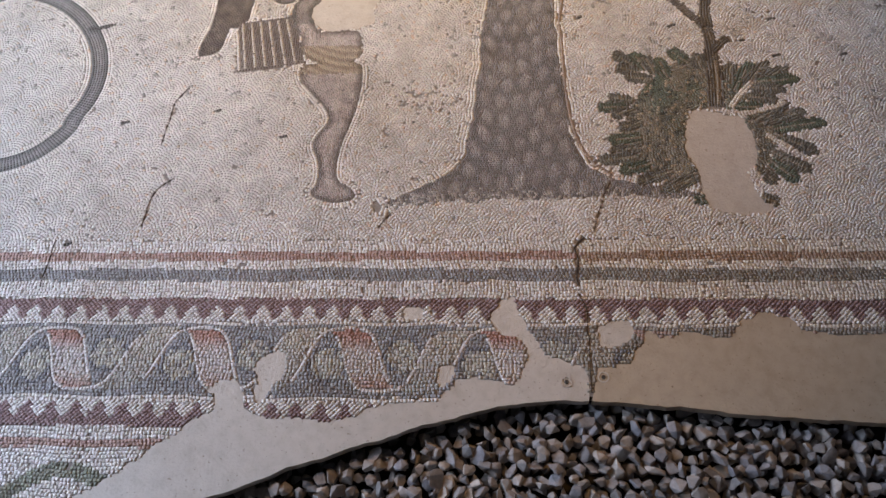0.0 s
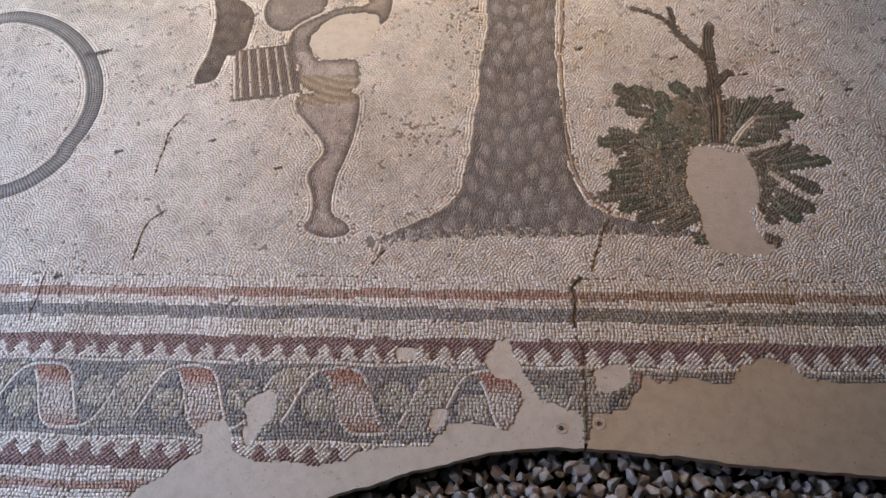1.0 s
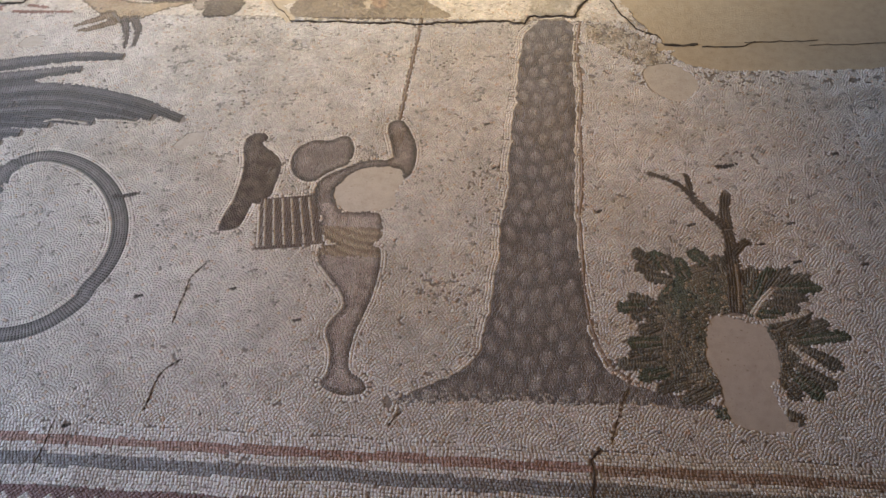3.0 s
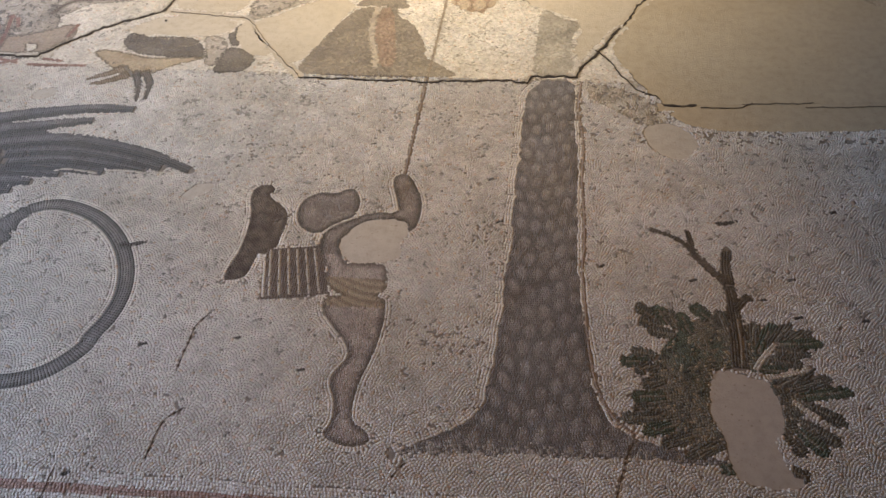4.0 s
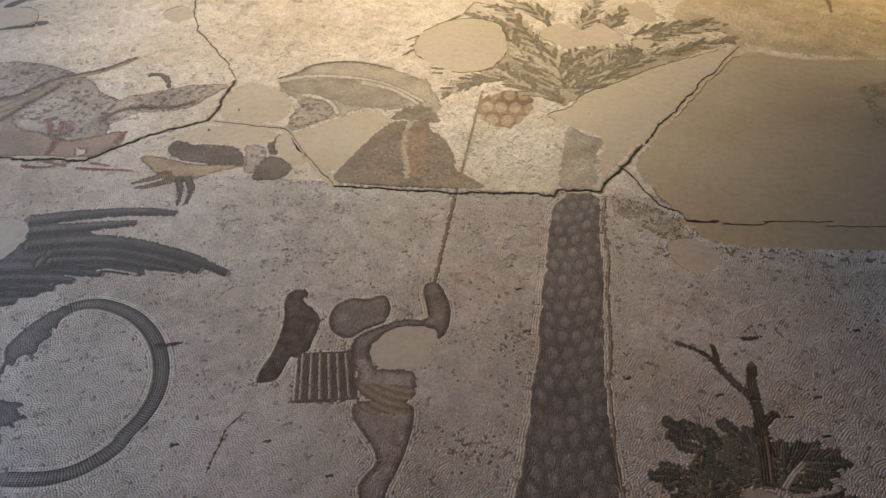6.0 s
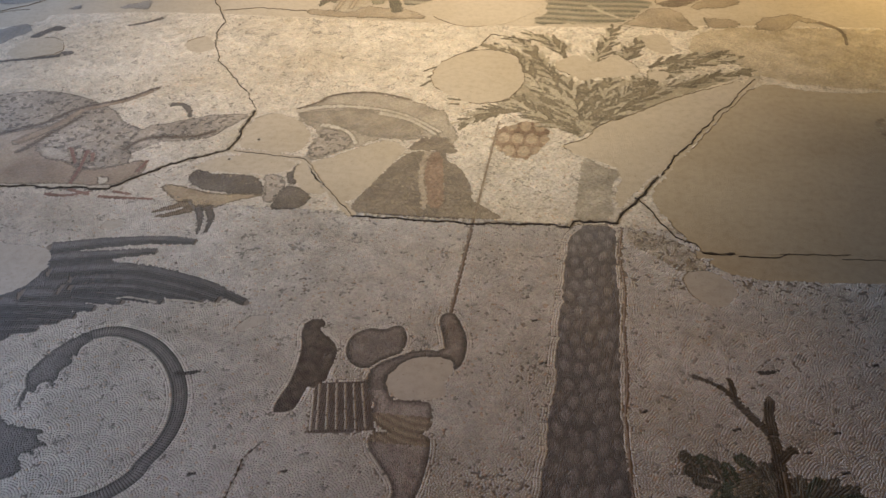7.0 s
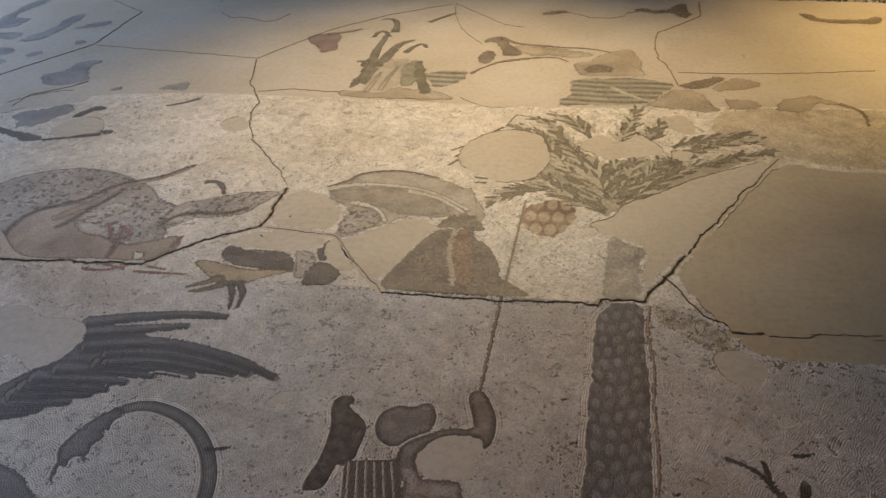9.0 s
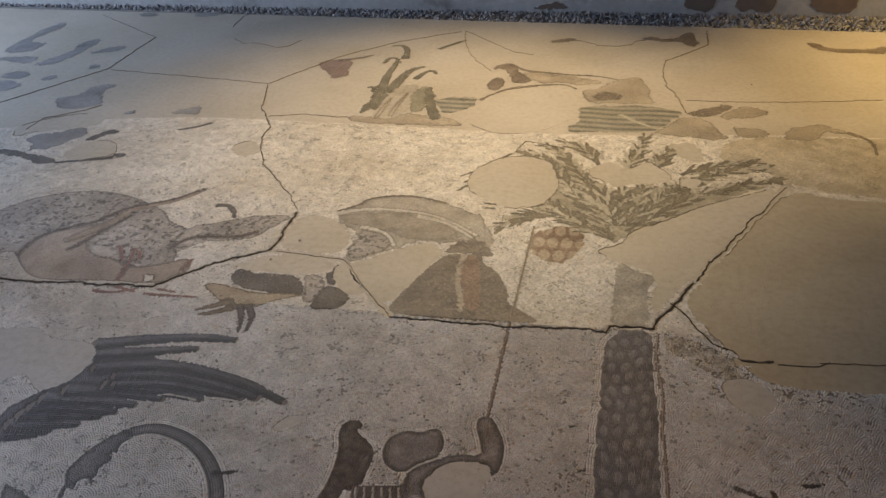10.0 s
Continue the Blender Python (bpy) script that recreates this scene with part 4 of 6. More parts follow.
def draw_pictures():
    # far fragments round the edge of the plaster field
    t = picture("worn_ground", "worn brownish mosaic ground beside the big plaster slab", "mosaic")
    shape(t, "tesserae", "brown_band", T["worn"])
    shape(picture("worn_corner", "crumbled brown mosaic along the open joint", "mosaic"), "tesserae", "rough", T["rough"])
    t = picture("pool_picture", "grey-green striped pool in mosaic tesserae")
    shape(t, "water", "pool", T["pool"])
    shape(t, "water", "pool_b", T["pool"])
    line(t, "pale_wave", "pool_wave", T["palm_pale"], 1.2, 0.7)
    fragment = ("faded tan mosaic fragment set in pale plaster", "mosaic", "fragments in the plaster field")
    for key in ("creature_a", "creature_c", "creature_d", "creature_e", "creature_i", "creature_m"):
        shape(picture("mosaic_fragment", *fragment), "tesserae", key, T["faded"], rounds=1)
    fragment = ("dark brown mosaic fragment set in pale plaster", "mosaic", "fragments in the plaster field")
    for key in ("creature_b", "creature_j", "creature_l", "creature_f", "creature_g", "creature_h", "creature_k"):
        shape(picture("mosaic_fragment", *fragment), "tesserae", key, T["umber"], rounds=1)
    for key in ("beast_back", "beast_low", "creature_line"):
        line(picture("brown_streak", "thin brown mosaic outline in pale plaster", "mosaic", "streaks"), "tesserae", key, T["umber"], 1.3, 0.7)
    t = picture("maroon_fragment", "dull maroon mosaic fragment with a thin tail", "mosaic")
    shape(t, "tesserae", "maroon", T["dull_maroon"], rounds=1)
    line(t, "tail", "maroon_tail", T["umber"], 1.8, 0.8)
    for key in ("far_a", "far_b", "far_c", "far_d", "far_e", "far_f", "far_j", "far_k", "far_m", "far_n", "far_q", "far_r", "far_s"):
        shape(picture("slate_fragment", "blue-grey mosaic fragment set in pale plaster", "mosaic", "fragments in the plaster field"), "tesserae", key, T["slatefrag"], rounds=1)
    shape(picture("dark_fragment", "slate-grey mosaic fragment on worn ground", "mosaic", "dark fragments"), "tesserae", "far_g", T["slatefrag"], rounds=1)
    for key in ("far_h", "far_p", "far_t"):
        shape(picture("dark_fragment", "dark grey-brown mosaic fragment on worn ground", "mosaic", "dark fragments"), "tesserae", key, T["dark"], rounds=1)
    for key in ("far_o", "far_i"):
        line(picture("slate_streak", "dark grey mosaic streak on worn ground", "mosaic", "streaks"), "tesserae", key, T["dark"], 0.8, 1.7)
    t = picture("reed_picture", "olive reed plant beside the pool in mosaic")
    shape(t, "clump", "reed_leaf", T["reed"], rounds=1)
    for key, w in (("reed_a", 1.6), ("reed_b", 4.0), ("reed_c", 4.4), ("reed_d", 2.0), ("reed_e", 1.6), ("reed_f", 2.6), ("reed_g", 1.8), ("reed_h", 3.2)):
        line(t, "blade", key, T["reed"], w, 0.8)
    t = picture("rock_picture", "tan and grey-green rocks beside the reeds in mosaic")
    shape(t, "rock_foot", "rock_c", T["faded"], rounds=1)
    shape(t, "rock_face", "rock_d", T["stripe_pale"], rounds=1)
    shape(t, "rock_face", "rock_a", T["rock"], rounds=1)
    shape(t, "rock_face", "rock_b", T["reed"], rounds=1)
    for key in ("rock_line_a", "rock_line_b"):
        line(t, "streak", key, T["faded"], 1.5, 0.8)
    # the band of pictures beyond the long joint
    t = picture("spotted_shape", "brown spotted plain shape in mosaic beside the joint")
    shape(t, "back", "leopard", tone_spots)
    shape(t, "belly", "fawn", T["fawn"], "fawn mosaic area")
    line(t, "limb", "fawn_leg", T["fawn_dark"], 2.2, 0.9)
    shape(t, "snout", "spot_head", tone_spots)
    line(t, "tip", "ear", T["dark"], 1.6, 0.9)
    shape(t, "pale_patch", "fawn_patch", T["fawn_pale"], "pale mottled mosaic patch")
    for key in ("red_a", "red_b", "red_c", "red_d", "red_e", "red_f", "red_g", "red_h"):
        line(t, "red_streak", key, T["blood"], 1.0, 0.4)
    line(t, "pale_outline", "pale_edge", T["pale"], 1.3)
    line(t, "pale_outline", "pale_back", T["pale"], 0.8)
    for key in ("fawn_line_a", "fawn_line_b", "fawn_line_c"):
        line(t, "dark_contour", key, T["fawn_line"], 0.9)
    for key in ("pale_bit_a", "pale_bit_b"):
        shape(t, "pale_fleck", key, T["pale"], rounds=1)
    t = picture("claw_shape", "ochre pronged shape with dark tips in mosaic")
    shape(t, "collar", "collar", tone_spots, "pale spotted collar")
    shape(t, "upper", "leg_dark", T["dark"])
    shape(t, "pronged_foot", "talon", T["ochre"], rounds=1)
    for key in ("toe_a", "toe_b"):
        line(t, "prong", key, T["ochre_dark"], 2.0, 0.5)
    for key in ("claw_a", "claw_b"):
        line(t, "tip", key, T["dark"], 1.8, 0.35)
    for key in ("haunch", "haunch_b"):
        shape(picture("grey_wedge", "dark grey wedge in mosaic beside the plaster", "mosaic picture", "wedges beside the joint"), "tesserae", key, T["dark"], rounds=1)
    t = picture("striped_shape", "mottled grey shape with pale stripes in mosaic")
    shape(t, "body", "beast", T["beast"], rounds=1)
    shape(t, "dark_flank", "beast_dark", T["beast_dark"])
    shape(t, "pale_flank", "beast_pale", tone_spots, rounds=1)
    for key in ("beast_a", "beast_b", "beast_c"):
        line(t, "pale_stripe", key, T["pale"], 1.2, 0.6)
    line(t, "dark_contour", "beast_line", T["umber"], 0.7)
    shape(t, "dark_end", "beast_head", tone_mound)
    t = picture("mound_picture", "dark brown mound with a pale stripe in mosaic")
    shape(t, "slope", "mound", tone_mound, rounds=1)
    shape(t, "red_panel", "mound_red", T["mound_red"], rounds=1)
    line(t, "pale_stripe", "mound_stripe", T["stripe"], 1.0)
    line(t, "pale_dentils", "dentil", T["dentil"], 1.0, 0.6)
    shape(picture("fruit_picture", "ochre fruit cluster hanging below the palm crown"), "berry", "grapes", tone_grape)
    t = picture("palm_picture", "olive feathery tree crown round plaster losses in mosaic")
    rr = random.Random(4)
    shape(t, "crown_core", "palm_core", T["palm_mid"])
    for key in PALM:
        frond(t, O[key], rr)
    for key in ("fringe_a", "fringe_b", "fringe_c", "fringe_d", "fringe_e", "fringe_f"):
        line(t, "frond", key, T["palm"], 1.0, 0.35)
    # pale edges of the border's ribbon
    t = picture("mosaic_border", "worn mosaic border of coloured bands, triangles and a waving ribbon", "mosaic border")
    xs = np.arange(-255, 19, 0.5)
    for shift, sign in ((-3.6, 1), (3.6, -1)):
        p = np.stack([xs, ribbon_edge(xs, shift)], 1)
        shown = sign * (p[:, 1] - yc) > -5.2
        # each edge passes behind the other where the ribbon turns over
        for run in np.split(np.arange(len(xs)), np.where(np.diff(shown.astype(int)))[0] + 1):
            if shown[run[0]] and len(run) > 3:
                stroke(p[run], piece(t, "ribbon_edge", T["pale_edge"], "pale edge of the waving ribbon", path=(p[run], 0.36)), 0.36, 0.36, 0)
    # the near field
    t = picture("wing_picture", "slate-grey wing of long feathers in mosaic")
    shape(t, "wing_root", "wing_root", T["feather2"], rounds=1)
    for k in (11, 10, 9, 8, 7, 6, 5, 4, 3, 1, 0, 2):
        line(t, "feather_shadow", "feather_%d" % k, T["feather_dark"], 3.3, 1.3, "dark lower edge of a feather", angle=-0.15)
        q = [(x, y + 1.0) for x, y in O["feather_%d" % k]]
        stroke(q, piece(t, "feather", T["feather%d" % (k % 3)], path=(smooth(q, False, 2), 2.31)), 2.35, 0.6)
    for key in ("pale_tip_a", "pale_tip_b"):
        line(t, "pale_tip", key, T["pale"], 0.5, 0.4)
    t = picture("ring_picture", "grey curved band with a tufted end on off-white mosaic ground")
    ring_round(smooth(O["tail_tip"], True, 1), 1.2)
    side = smooth(O["tail"], False, 2)
    along_side = np.gradient(side, axis=0)
    across_side = np.stack([-along_side[:, 1], along_side[:, 0]], 1) / np.hypot(*along_side.T)[:, None]
    ring_round(np.vstack([side + 2.0 * across_side, (side - 2.0 * across_side)[::-1]]))
    stroke(O["tail"], piece(t, "band", T["ring"], path=(side, 1.98)), 2.05, 2.05)
    fill(smooth(O["tail_tip"], True, 1), piece(t, "tuft", T["ring"], angle=0.9))
    line(t, "spur", "tail_tuft", T["black"], 0.6, 0.25)
    shape(picture("toed_shape", "dark grey toed shape in mosaic near the ring"), "tesserae", "paw", T["ring"], rounds=1)
    t = picture("tree_picture", "grey tree trunk with pale bark ovals in mosaic")
    shape(t, "trunk_top", "trunk_top", T["trunk_top"], angle=1.57, rounds=1)
    p = smooth(O["trunk"], True, 1)
    p = ragged(p, 0.7, 1.0)
    ring_round(p, 2.2)
    fill(p, piece(t, "trunk", tone_trunk, angle=0.06, size=0.56))
    foot = plan[jj < 120.6, int((-20 - X0) / CELL):int((48 - X0) / CELL)]
    foot[foot == CONTOUR] = 1
    plan[jj < 120.6, int((-20 - X0) / CELL):int((48 - X0) / CELL)] = foot
    line(t, "contour_line", "trunk_line", T["contour"], 0.42, label="thin brown contour line")
    line(picture("rod_picture", "thin brown rod in mosaic above the standing shape"), "tesserae", "stick", T["rod"], 0.55, 0.6)
    shape(picture("perched_shape", "dark brown plain shape in mosaic beside the crate"), "tesserae", "bird", T["bird"], angle=0.8, rounds=1, contour=True)
    t = picture("crate_picture", "striped brown crate in mosaic under the perched shape")
    ring_round(np.array(O["cage"], float), 1.1)
    fill(O["cage"], piece(t, "panel", T["bar"], angle=1.5, size=0.55))
    tl, tr, br, bl = (np.array(q, float) for q in O["cage"])
    for k in range(6):
        s = (k + 0.45) / 6.3
        p = np.array([bl + (br - bl) * s, tl + (tr - tl) * s])
        stroke(p, piece(t, "slat", T["pale_slat"], path=(p, 0.33)), 0.36, 0.36, 0)
    line(t, "bottom_bar", "cage_bar", T["bar"], 0.45)
    line(t, "top_bar", "cage_top", T["bar"], 0.38)
    t = picture("standing_shape", "plain grey-brown standing shape in mosaic beside the tree")
    for key in ("head", "arm", "legs"):
        ring_round(smooth(O[key], True, 1))
    v = piece(t, "tesserae", tone_standing, angle=0.35, size=0.52)
    fill(smooth(O["head"]), v)
    fill(smooth(O["arm"], True, 1), v)
    fill(smooth(O["legs"], True, 1), v)
    fill(smooth(O["cloth"]), v)
    t = picture("shrub_picture", "dark green leafy shrub in mosaic round a plaster loss")
    v = piece(t, "foliage", tone_shrub)
    fill(smooth(O["shrub"], True, 1), v)
    fill(smooth(O["shrub_b"], True, 1), v)
    for key in ("leaves_west", "leaves_east"):
        for k, (base, tip) in enumerate(zip(O[key][0::2], O[key][1::2])):
            a = math.atan2(tip[1] - base[1], tip[0] - base[0])
            leaf(base, tip, piece(t, "leaf", T["leaf%d" % (k % 3)], angle=a), 1.85)
            q = np.array([base, (0.25 * base[0] + 0.75 * tip[0], 0.25 * base[1] + 0.75 * tip[1])])
            stroke(q, piece(t, "leaf_vein", T["vein"], path=(q, 0.3)), 0.32, 0.2, 0)
    for key in ("gap_a", "gap_b", "gap_c"):
        line(t, "pale_gap", key, T["pale"], 0.8, 0.5, "off-white row between the leaves")
    line(t, "stem", "stem_a", T["stem"], 2.0, 0.5)
    line(t, "pale_streak", "stem_pale", T["ochre"], 0.5, 0.4)
    line(t, "stem", "stem_b", T["stem"], 1.3, 1.2)
    line(t, "stem", "stem_c", T["stem"], 0.8, 0.7)
    line(t, "stem", "stem_d", T["stem"], 0.8, 1.0)
    line(picture("dark_fleck", "small dark fleck in the off-white mosaic ground"), "tesserae", "mark_a", T["black"], 0.75, 0.4)
    # small pits with shadow in them, drawn as black stones
    for key in ("marks_near", "marks_east"):
        for x, y in O[key]:
            c = (x, y)
            q = np.array([(x - 0.8, y - 0.2), c, (x + 0.7, y + 0.25)])
            stroke(q, piece(picture("dark_fleck", "small dark fleck in the off-white mosaic ground", "mosaic fleck", "dark flecks"), "tesserae", T["black"], path=(q, 0.36)), 0.5, 0.35, 0)


PATCHES = [("pl_a", 0), ("pl_b", 0), ("pl_c", 0), ("pl_d", 0), ("pl_e", 0), ("pl_f", 3), ("pl_g", 0), ("pl_h", 0), ("pl_i", 0), ("pl_j", 0), ("pl_k", 3), ("pl_l", 0), ("pl_p", 0), ("pl_q", 0), ("pl_r", 1), ("pl_m", 0), ("wing_hole", 1), ("chest_hole", 1), ("shrub_hole", 1), ("oval_hole", 1), ("light_patch", 1), ("hole_a", 2), ("hole_b", 2), ("hole_c", 2), ("hole_d", 2)]
CRACKS = [("crack_main", 0.8, 1.2), ("crack_mid", 0.6, 1.0), ("crack_mid_b", 0.95, 0.3), ("crack_far_j", 0.25, 0.2), ("crack_far_k", 0.3, 0.3), ("crack_thin_a", 0.35, 0.25), ("crack_right_a", 0.45, 0.35), ("crack_right", 1.2, 1.0), ("crack_right_c", 0.4, 0.2), ("crack_far_l", 0.5, 0.3), ("crack_far_m", 0.4, 0.3), ("crack_up", 0.22, 0.6), ("crack_far_a", 0.6, 0.3), ("crack_far_b", 0.45, 0.3), ("crack_far_c", 1.1, 0.5), ("crack_far_d", 0.9, 0.7), ("crack_far_e", 0.4, 0.6), ("crack_far_f", 0.3, 0.25), ("crack_far_g", 0.3, 0.2), ("crack_far_h", 0.3, 0.2), ("crack_far_i", 0.4, 0.3), ("crack_near_a", 0.14, 0.2), ("crack_near", 0.55, 0.42), ("crack_near_c", 0.2, 0.16), ("crack_l", 0.14, 0.1), ("crack_m", 0.12, 0.1), ("crack_n", 0.12, 0.1), ("crack_o", 0.12, 0.08), ("crack_p", 0.08, 0.06)]
STRIPS = [("crack_thin_a", 0, 1.6, 0), ("strip_k", 0, 1.9, 3), ("crack_mid_b", 0, 2.0, 0)]
patch_outline, crack_line = {}, {}
front = O["front_edge"]
left_front = [p for p in front if p[0] < 20.6]
right_front = [p for p in front if p[0] > 20.6]
apron_left = ragged(np.array(left_front + [(20.3, 80)] + O["plaster_edge_b"][::-1] + O["plaster_edge_a"][::-1]), 0.35)
apron_right = np.vstack([ragged(np.array([(20.9, 75.2)] + right_front + [(240, 70), (240, 90)], float), 0.3, 1.2, False), ragged(np.array(O["plaster_edge_c"][::-1], float), 0.75, 0.9, False)])


def open_losses():
    """Plaster fills, open joints and small pits, where no stones are left."""
    for key, _ in PATCHES:
        patch_outline[key] = ragged(smooth(O[key]), 0.5 if O[key][0][1] < 250 else 1.0)
        fill(patch_outline[key], BARE)
    shape(picture("mosaic_island", "small brown mosaic island in the plaster slab", "mosaic"), "tesserae", "island", T["island"])
    fill(smooth(O["island_hole"]), BARE)
    # the near plaster apron, in two slabs that meet at the joint
    fill(apron_left, BARE)
    for key, first, wide, _ in STRIPS:
        stroke(O[key][first:], BARE, wide, wide, 0)
    fill(apron_right, BARE)
    fill([(p[0], p[1] + 1.4) for p in front] + [(240.0, 72.0), (240.0, 40.0), (-520.0, 40.0), (-520.0, 30.0), (-300.0, 36.0)], BARE)
    for key, a, b in CRACKS:
        crack_line[key] = ragged(np.array(O[key], float), 0.35 if O[key][0][1] < 240 else 0.9, 1.6, False)
        stroke(crack_line[key], BARE, a, b, 0)
    rr = random.Random(8)
    # opened rows between some of the fans
    for _ in range(60):
        x, y, R = rr.uniform(-260, 170), rr.uniform(114, 330), rr.choice((5.8, 5.1, 4.4))
        if label_at(np.array([x]), np.array([y]))[0] == 1:
            th = np.linspace(rr.uniform(0.2, 0.9), rr.uniform(1.6, 2.9), 9)
            p = np.stack([x + R * np.cos(th), y + R * np.sin(th)], 1)
            if (label_at(p[:, 0], p[:, 1]) == 1).all():
                stroke(p, BARE, 0.16, 0.12, 0)
    # a worn patch where many stones have gone beside the standing shape
    for _ in range(42):
        x, y = rr.gauss(-16, 4.6), rr.gauss(148.2, 3.0)
        if label_at(np.array([x]), np.array([y]))[0] == 1:
            a, w = rr.uniform(-0.5, 0.6), rr.uniform(0.5, 1.8)
            leaf((x, y), (x + w * math.cos(a), y + w * math.sin(a)), BARE, rr.uniform(0.18, 0.42))
    # crumbled rows along the edge of the big plaster slab
    for _ in range(90):
        x, y = rr.uniform(46, 126), rr.gauss(225.5, 1.6)
        if label_at(np.array([x]), np.array([y]))[0] == 1:
            a, w = rr.uniform(-0.5, 0.5), rr.uniform(0.6, 2.4)
            leaf((x, y), (x + w * math.cos(a), y + w * math.sin(a)), BARE, rr.uniform(0.25, 0.6))
    low, high = np.min(O["rough"], 0), np.max(O["rough"], 0)
    for _ in range(320):
        x, y = rr.uniform(low[0] - 6, high[0] + 30), rr.uniform(low[1] - 8, high[1] + 3)
        if abs(y - 251 + 0.62 * (x - 38)) < 60 and label_at(np.array([x]), np.array([y]))[0] >= 10 or rr.random() < 0.16:
            a, w = rr.uniform(-0.9, 0.5), rr.uniform(0.6, 2.6)
            leaf((x, y), (x + w * math.cos(a), y + w * math.sin(a)), BARE, rr.uniform(0.3, 0.75))
    for _ in range(300):
        x, y = rr.uniform(-330, 200), rr.uniform(112, 420)
        if label_at(np.array([x]), np.array([y]))[0] == 1:
            a, w = rr.uniform(-0.4, 0.9), rr.uniform(0.5, 2.2)
            leaf((x, y), (x + w * math.cos(a), y + w * math.sin(a)), BARE, rr.uniform(0.25, 0.6))


# ---- tesserae ----
rng = np.random.default_rng(5)


def label_at(x, y):
    i = np.clip(((x - X0) / CELL).astype(int), 0, NX - 1)
    j = np.clip(((y - Y0) / CELL).astype(int), 0, NY - 1)
    return plan[j, i]


def fans(x0, x1, y0, y1, R=5.8, d=0.68):
    """Overlapping scales of concentric arcs: centres, turn of each tessera."""
    step = R * 0.56
    xs, ys, turn, row = [], [], [], []
    for j in range(int((y0 - R) / step), int((y1 + R) / step) + 1):
        for i in range(int(x0 / (2 * R)) - 1, int(x1 / (2 * R)) + 2):
            cx, cy = i * 2 * R + (j % 2) * R + 0.5 * math.sin(j * 1.7 + i), j * step
            xs.append(np.array([cx])), ys.append(np.array([cy])), turn.append(np.array([0.4])), row.append(np.array([j]))
            for k in range(int(R / d)):
                r_ = R - (k + 0.5) * d
                span = math.tau
                n = max(3, int(span * r_ / (d * 1.03)))
                th = (np.arange(n) + 0.5 + rng.uniform(-0.3, 0.3)) * span / n
                xs.append(cx + r_ * np.cos(th))
                ys.append(cy + r_ * np.sin(th))
                turn.append(th)
                row.append(np.full(n, j))
    x, y, a, row = (np.concatenate(v) for v in (xs, ys, turn, row))
    # a scale is hidden where a lower one lies over it
    hidden = np.zeros(len(x), bool)
    for back in (1, 2, 3):
        lower = row - back
        cy, base = lower * step, (lower % 2) * R
        near = np.round((x - base) / (2 * R))
        for off in (-1, 0, 1):
            i = near + off
            cx = i * 2 * R + base + 0.5 * np.sin(lower * 1.7 + i)
            hidden |= ((x - cx) ** 2 + (y - cy) ** 2 < (R - 0.3) ** 2)
    keep = ~hidden & (x > x0) & (x < x1) & (y > y0) & (y < y1)
    return x[keep], y[keep], a[keep]


def following(outlines, d=0.70):
    """Rows that follow outlines, inside and outside of them."""
    xs, ys, turn = [], [], []
    for p in outlines:
        q = np.vstack([p, p[:1]])
        seg = np.hypot(*(q[1:] - q[:-1]).T)
        far = np.concatenate([[0], np.cumsum(seg)])
        s = np.arange(0, far[-1], d)
        x, y = np.interp(s, far, q[:, 0]), np.interp(s, far, q[:, 1])
        dx, dy = np.gradient(x), np.gradient(y)
        n = np.maximum(1e-6, np.hypot(dx, dy))
        for off in (0.42, 1.12, 1.82):
            for sgn in (-1, 1):
                xs.append(x - sgn * off * dy / n)
                ys.append(y + sgn * off * dx / n)
                turn.append(np.arctan2(dy, dx))
    x, y, a = (np.concatenate(v) for v in (xs, ys, turn))
    # where rows of two outlines meet, the first laid stays
    cell = np.round(x / 0.5).astype(int) * 100000 + np.round(y / 0.5).astype(int)
    _, first = np.unique(cell, return_index=True)
    return x[first], y[first], a[first]


def rows(x0, x1, y0, y1, d=0.72, angle=0.0, wave=0.0):
    """Straight rows of tesserae, turned by angle, gently bent by wave."""
    c, s = math.cos(angle), math.sin(angle)
    reach = math.hypot(x1 - x0, y1 - y0) / 2 + d
    u = np.arange(-reach, reach, d)
    U, V = np.meshgrid(u, u)
    U = U + rng.uniform(-0.5, 0.5, (len(u), 1)) * d
    V = V + wave * np.sin(U * 0.22) + 0.5 * wave * np.sin(U * 0.09 + 1) + rng.normal(0, 0.05, U.shape)
    U = U + rng.normal(0, 0.06, U.shape)
    x = (x0 + x1) / 2 + c * U - s * V
    y = (y0 + y1) / 2 + s * U + c * V
    keep = (x > x0) & (x < x1) & (y > y0) & (y < y1)
    bend = np.arctan(wave * 0.22 * np.cos(U * 0.22))
    return x[keep], y[keep], (angle + bend)[keep]


def along(p, half):
    """One or two rows of tesserae along a drawn line of the given half-width."""
    seg = np.hypot(*(p[1:] - p[:-1]).T)
    far = np.concatenate([[0], np.cumsum(seg)])
    s = np.arange(0, far[-1], min(0.72, 2 * half * 1.04))
    x, y = np.interp(s, far, p[:, 0]), np.interp(s, far, p[:, 1])
    dx, dy = np.gradient(x), np.gradient(y)
    n = np.maximum(1e-6, np.hypot(dx, dy))
    offs = (0.0,) if half < 0.56 else (-0.34, 0.34) if half < 0.8 else np.arange(0.33 - 0.66 * math.ceil(half / 0.66), half, 0.66)
    return tuple(np.concatenate(v) for v in ([x - o * dy / n for o in offs], [y + o * dx / n for o in offs], [np.arctan2(dy, dx)] * len(offs)))


def lattice(i, j, seed):
    h = np.sin(i * 127.1 + j * 311.7 + seed * 74.7) * 43758.5453
    return h - np.floor(h)


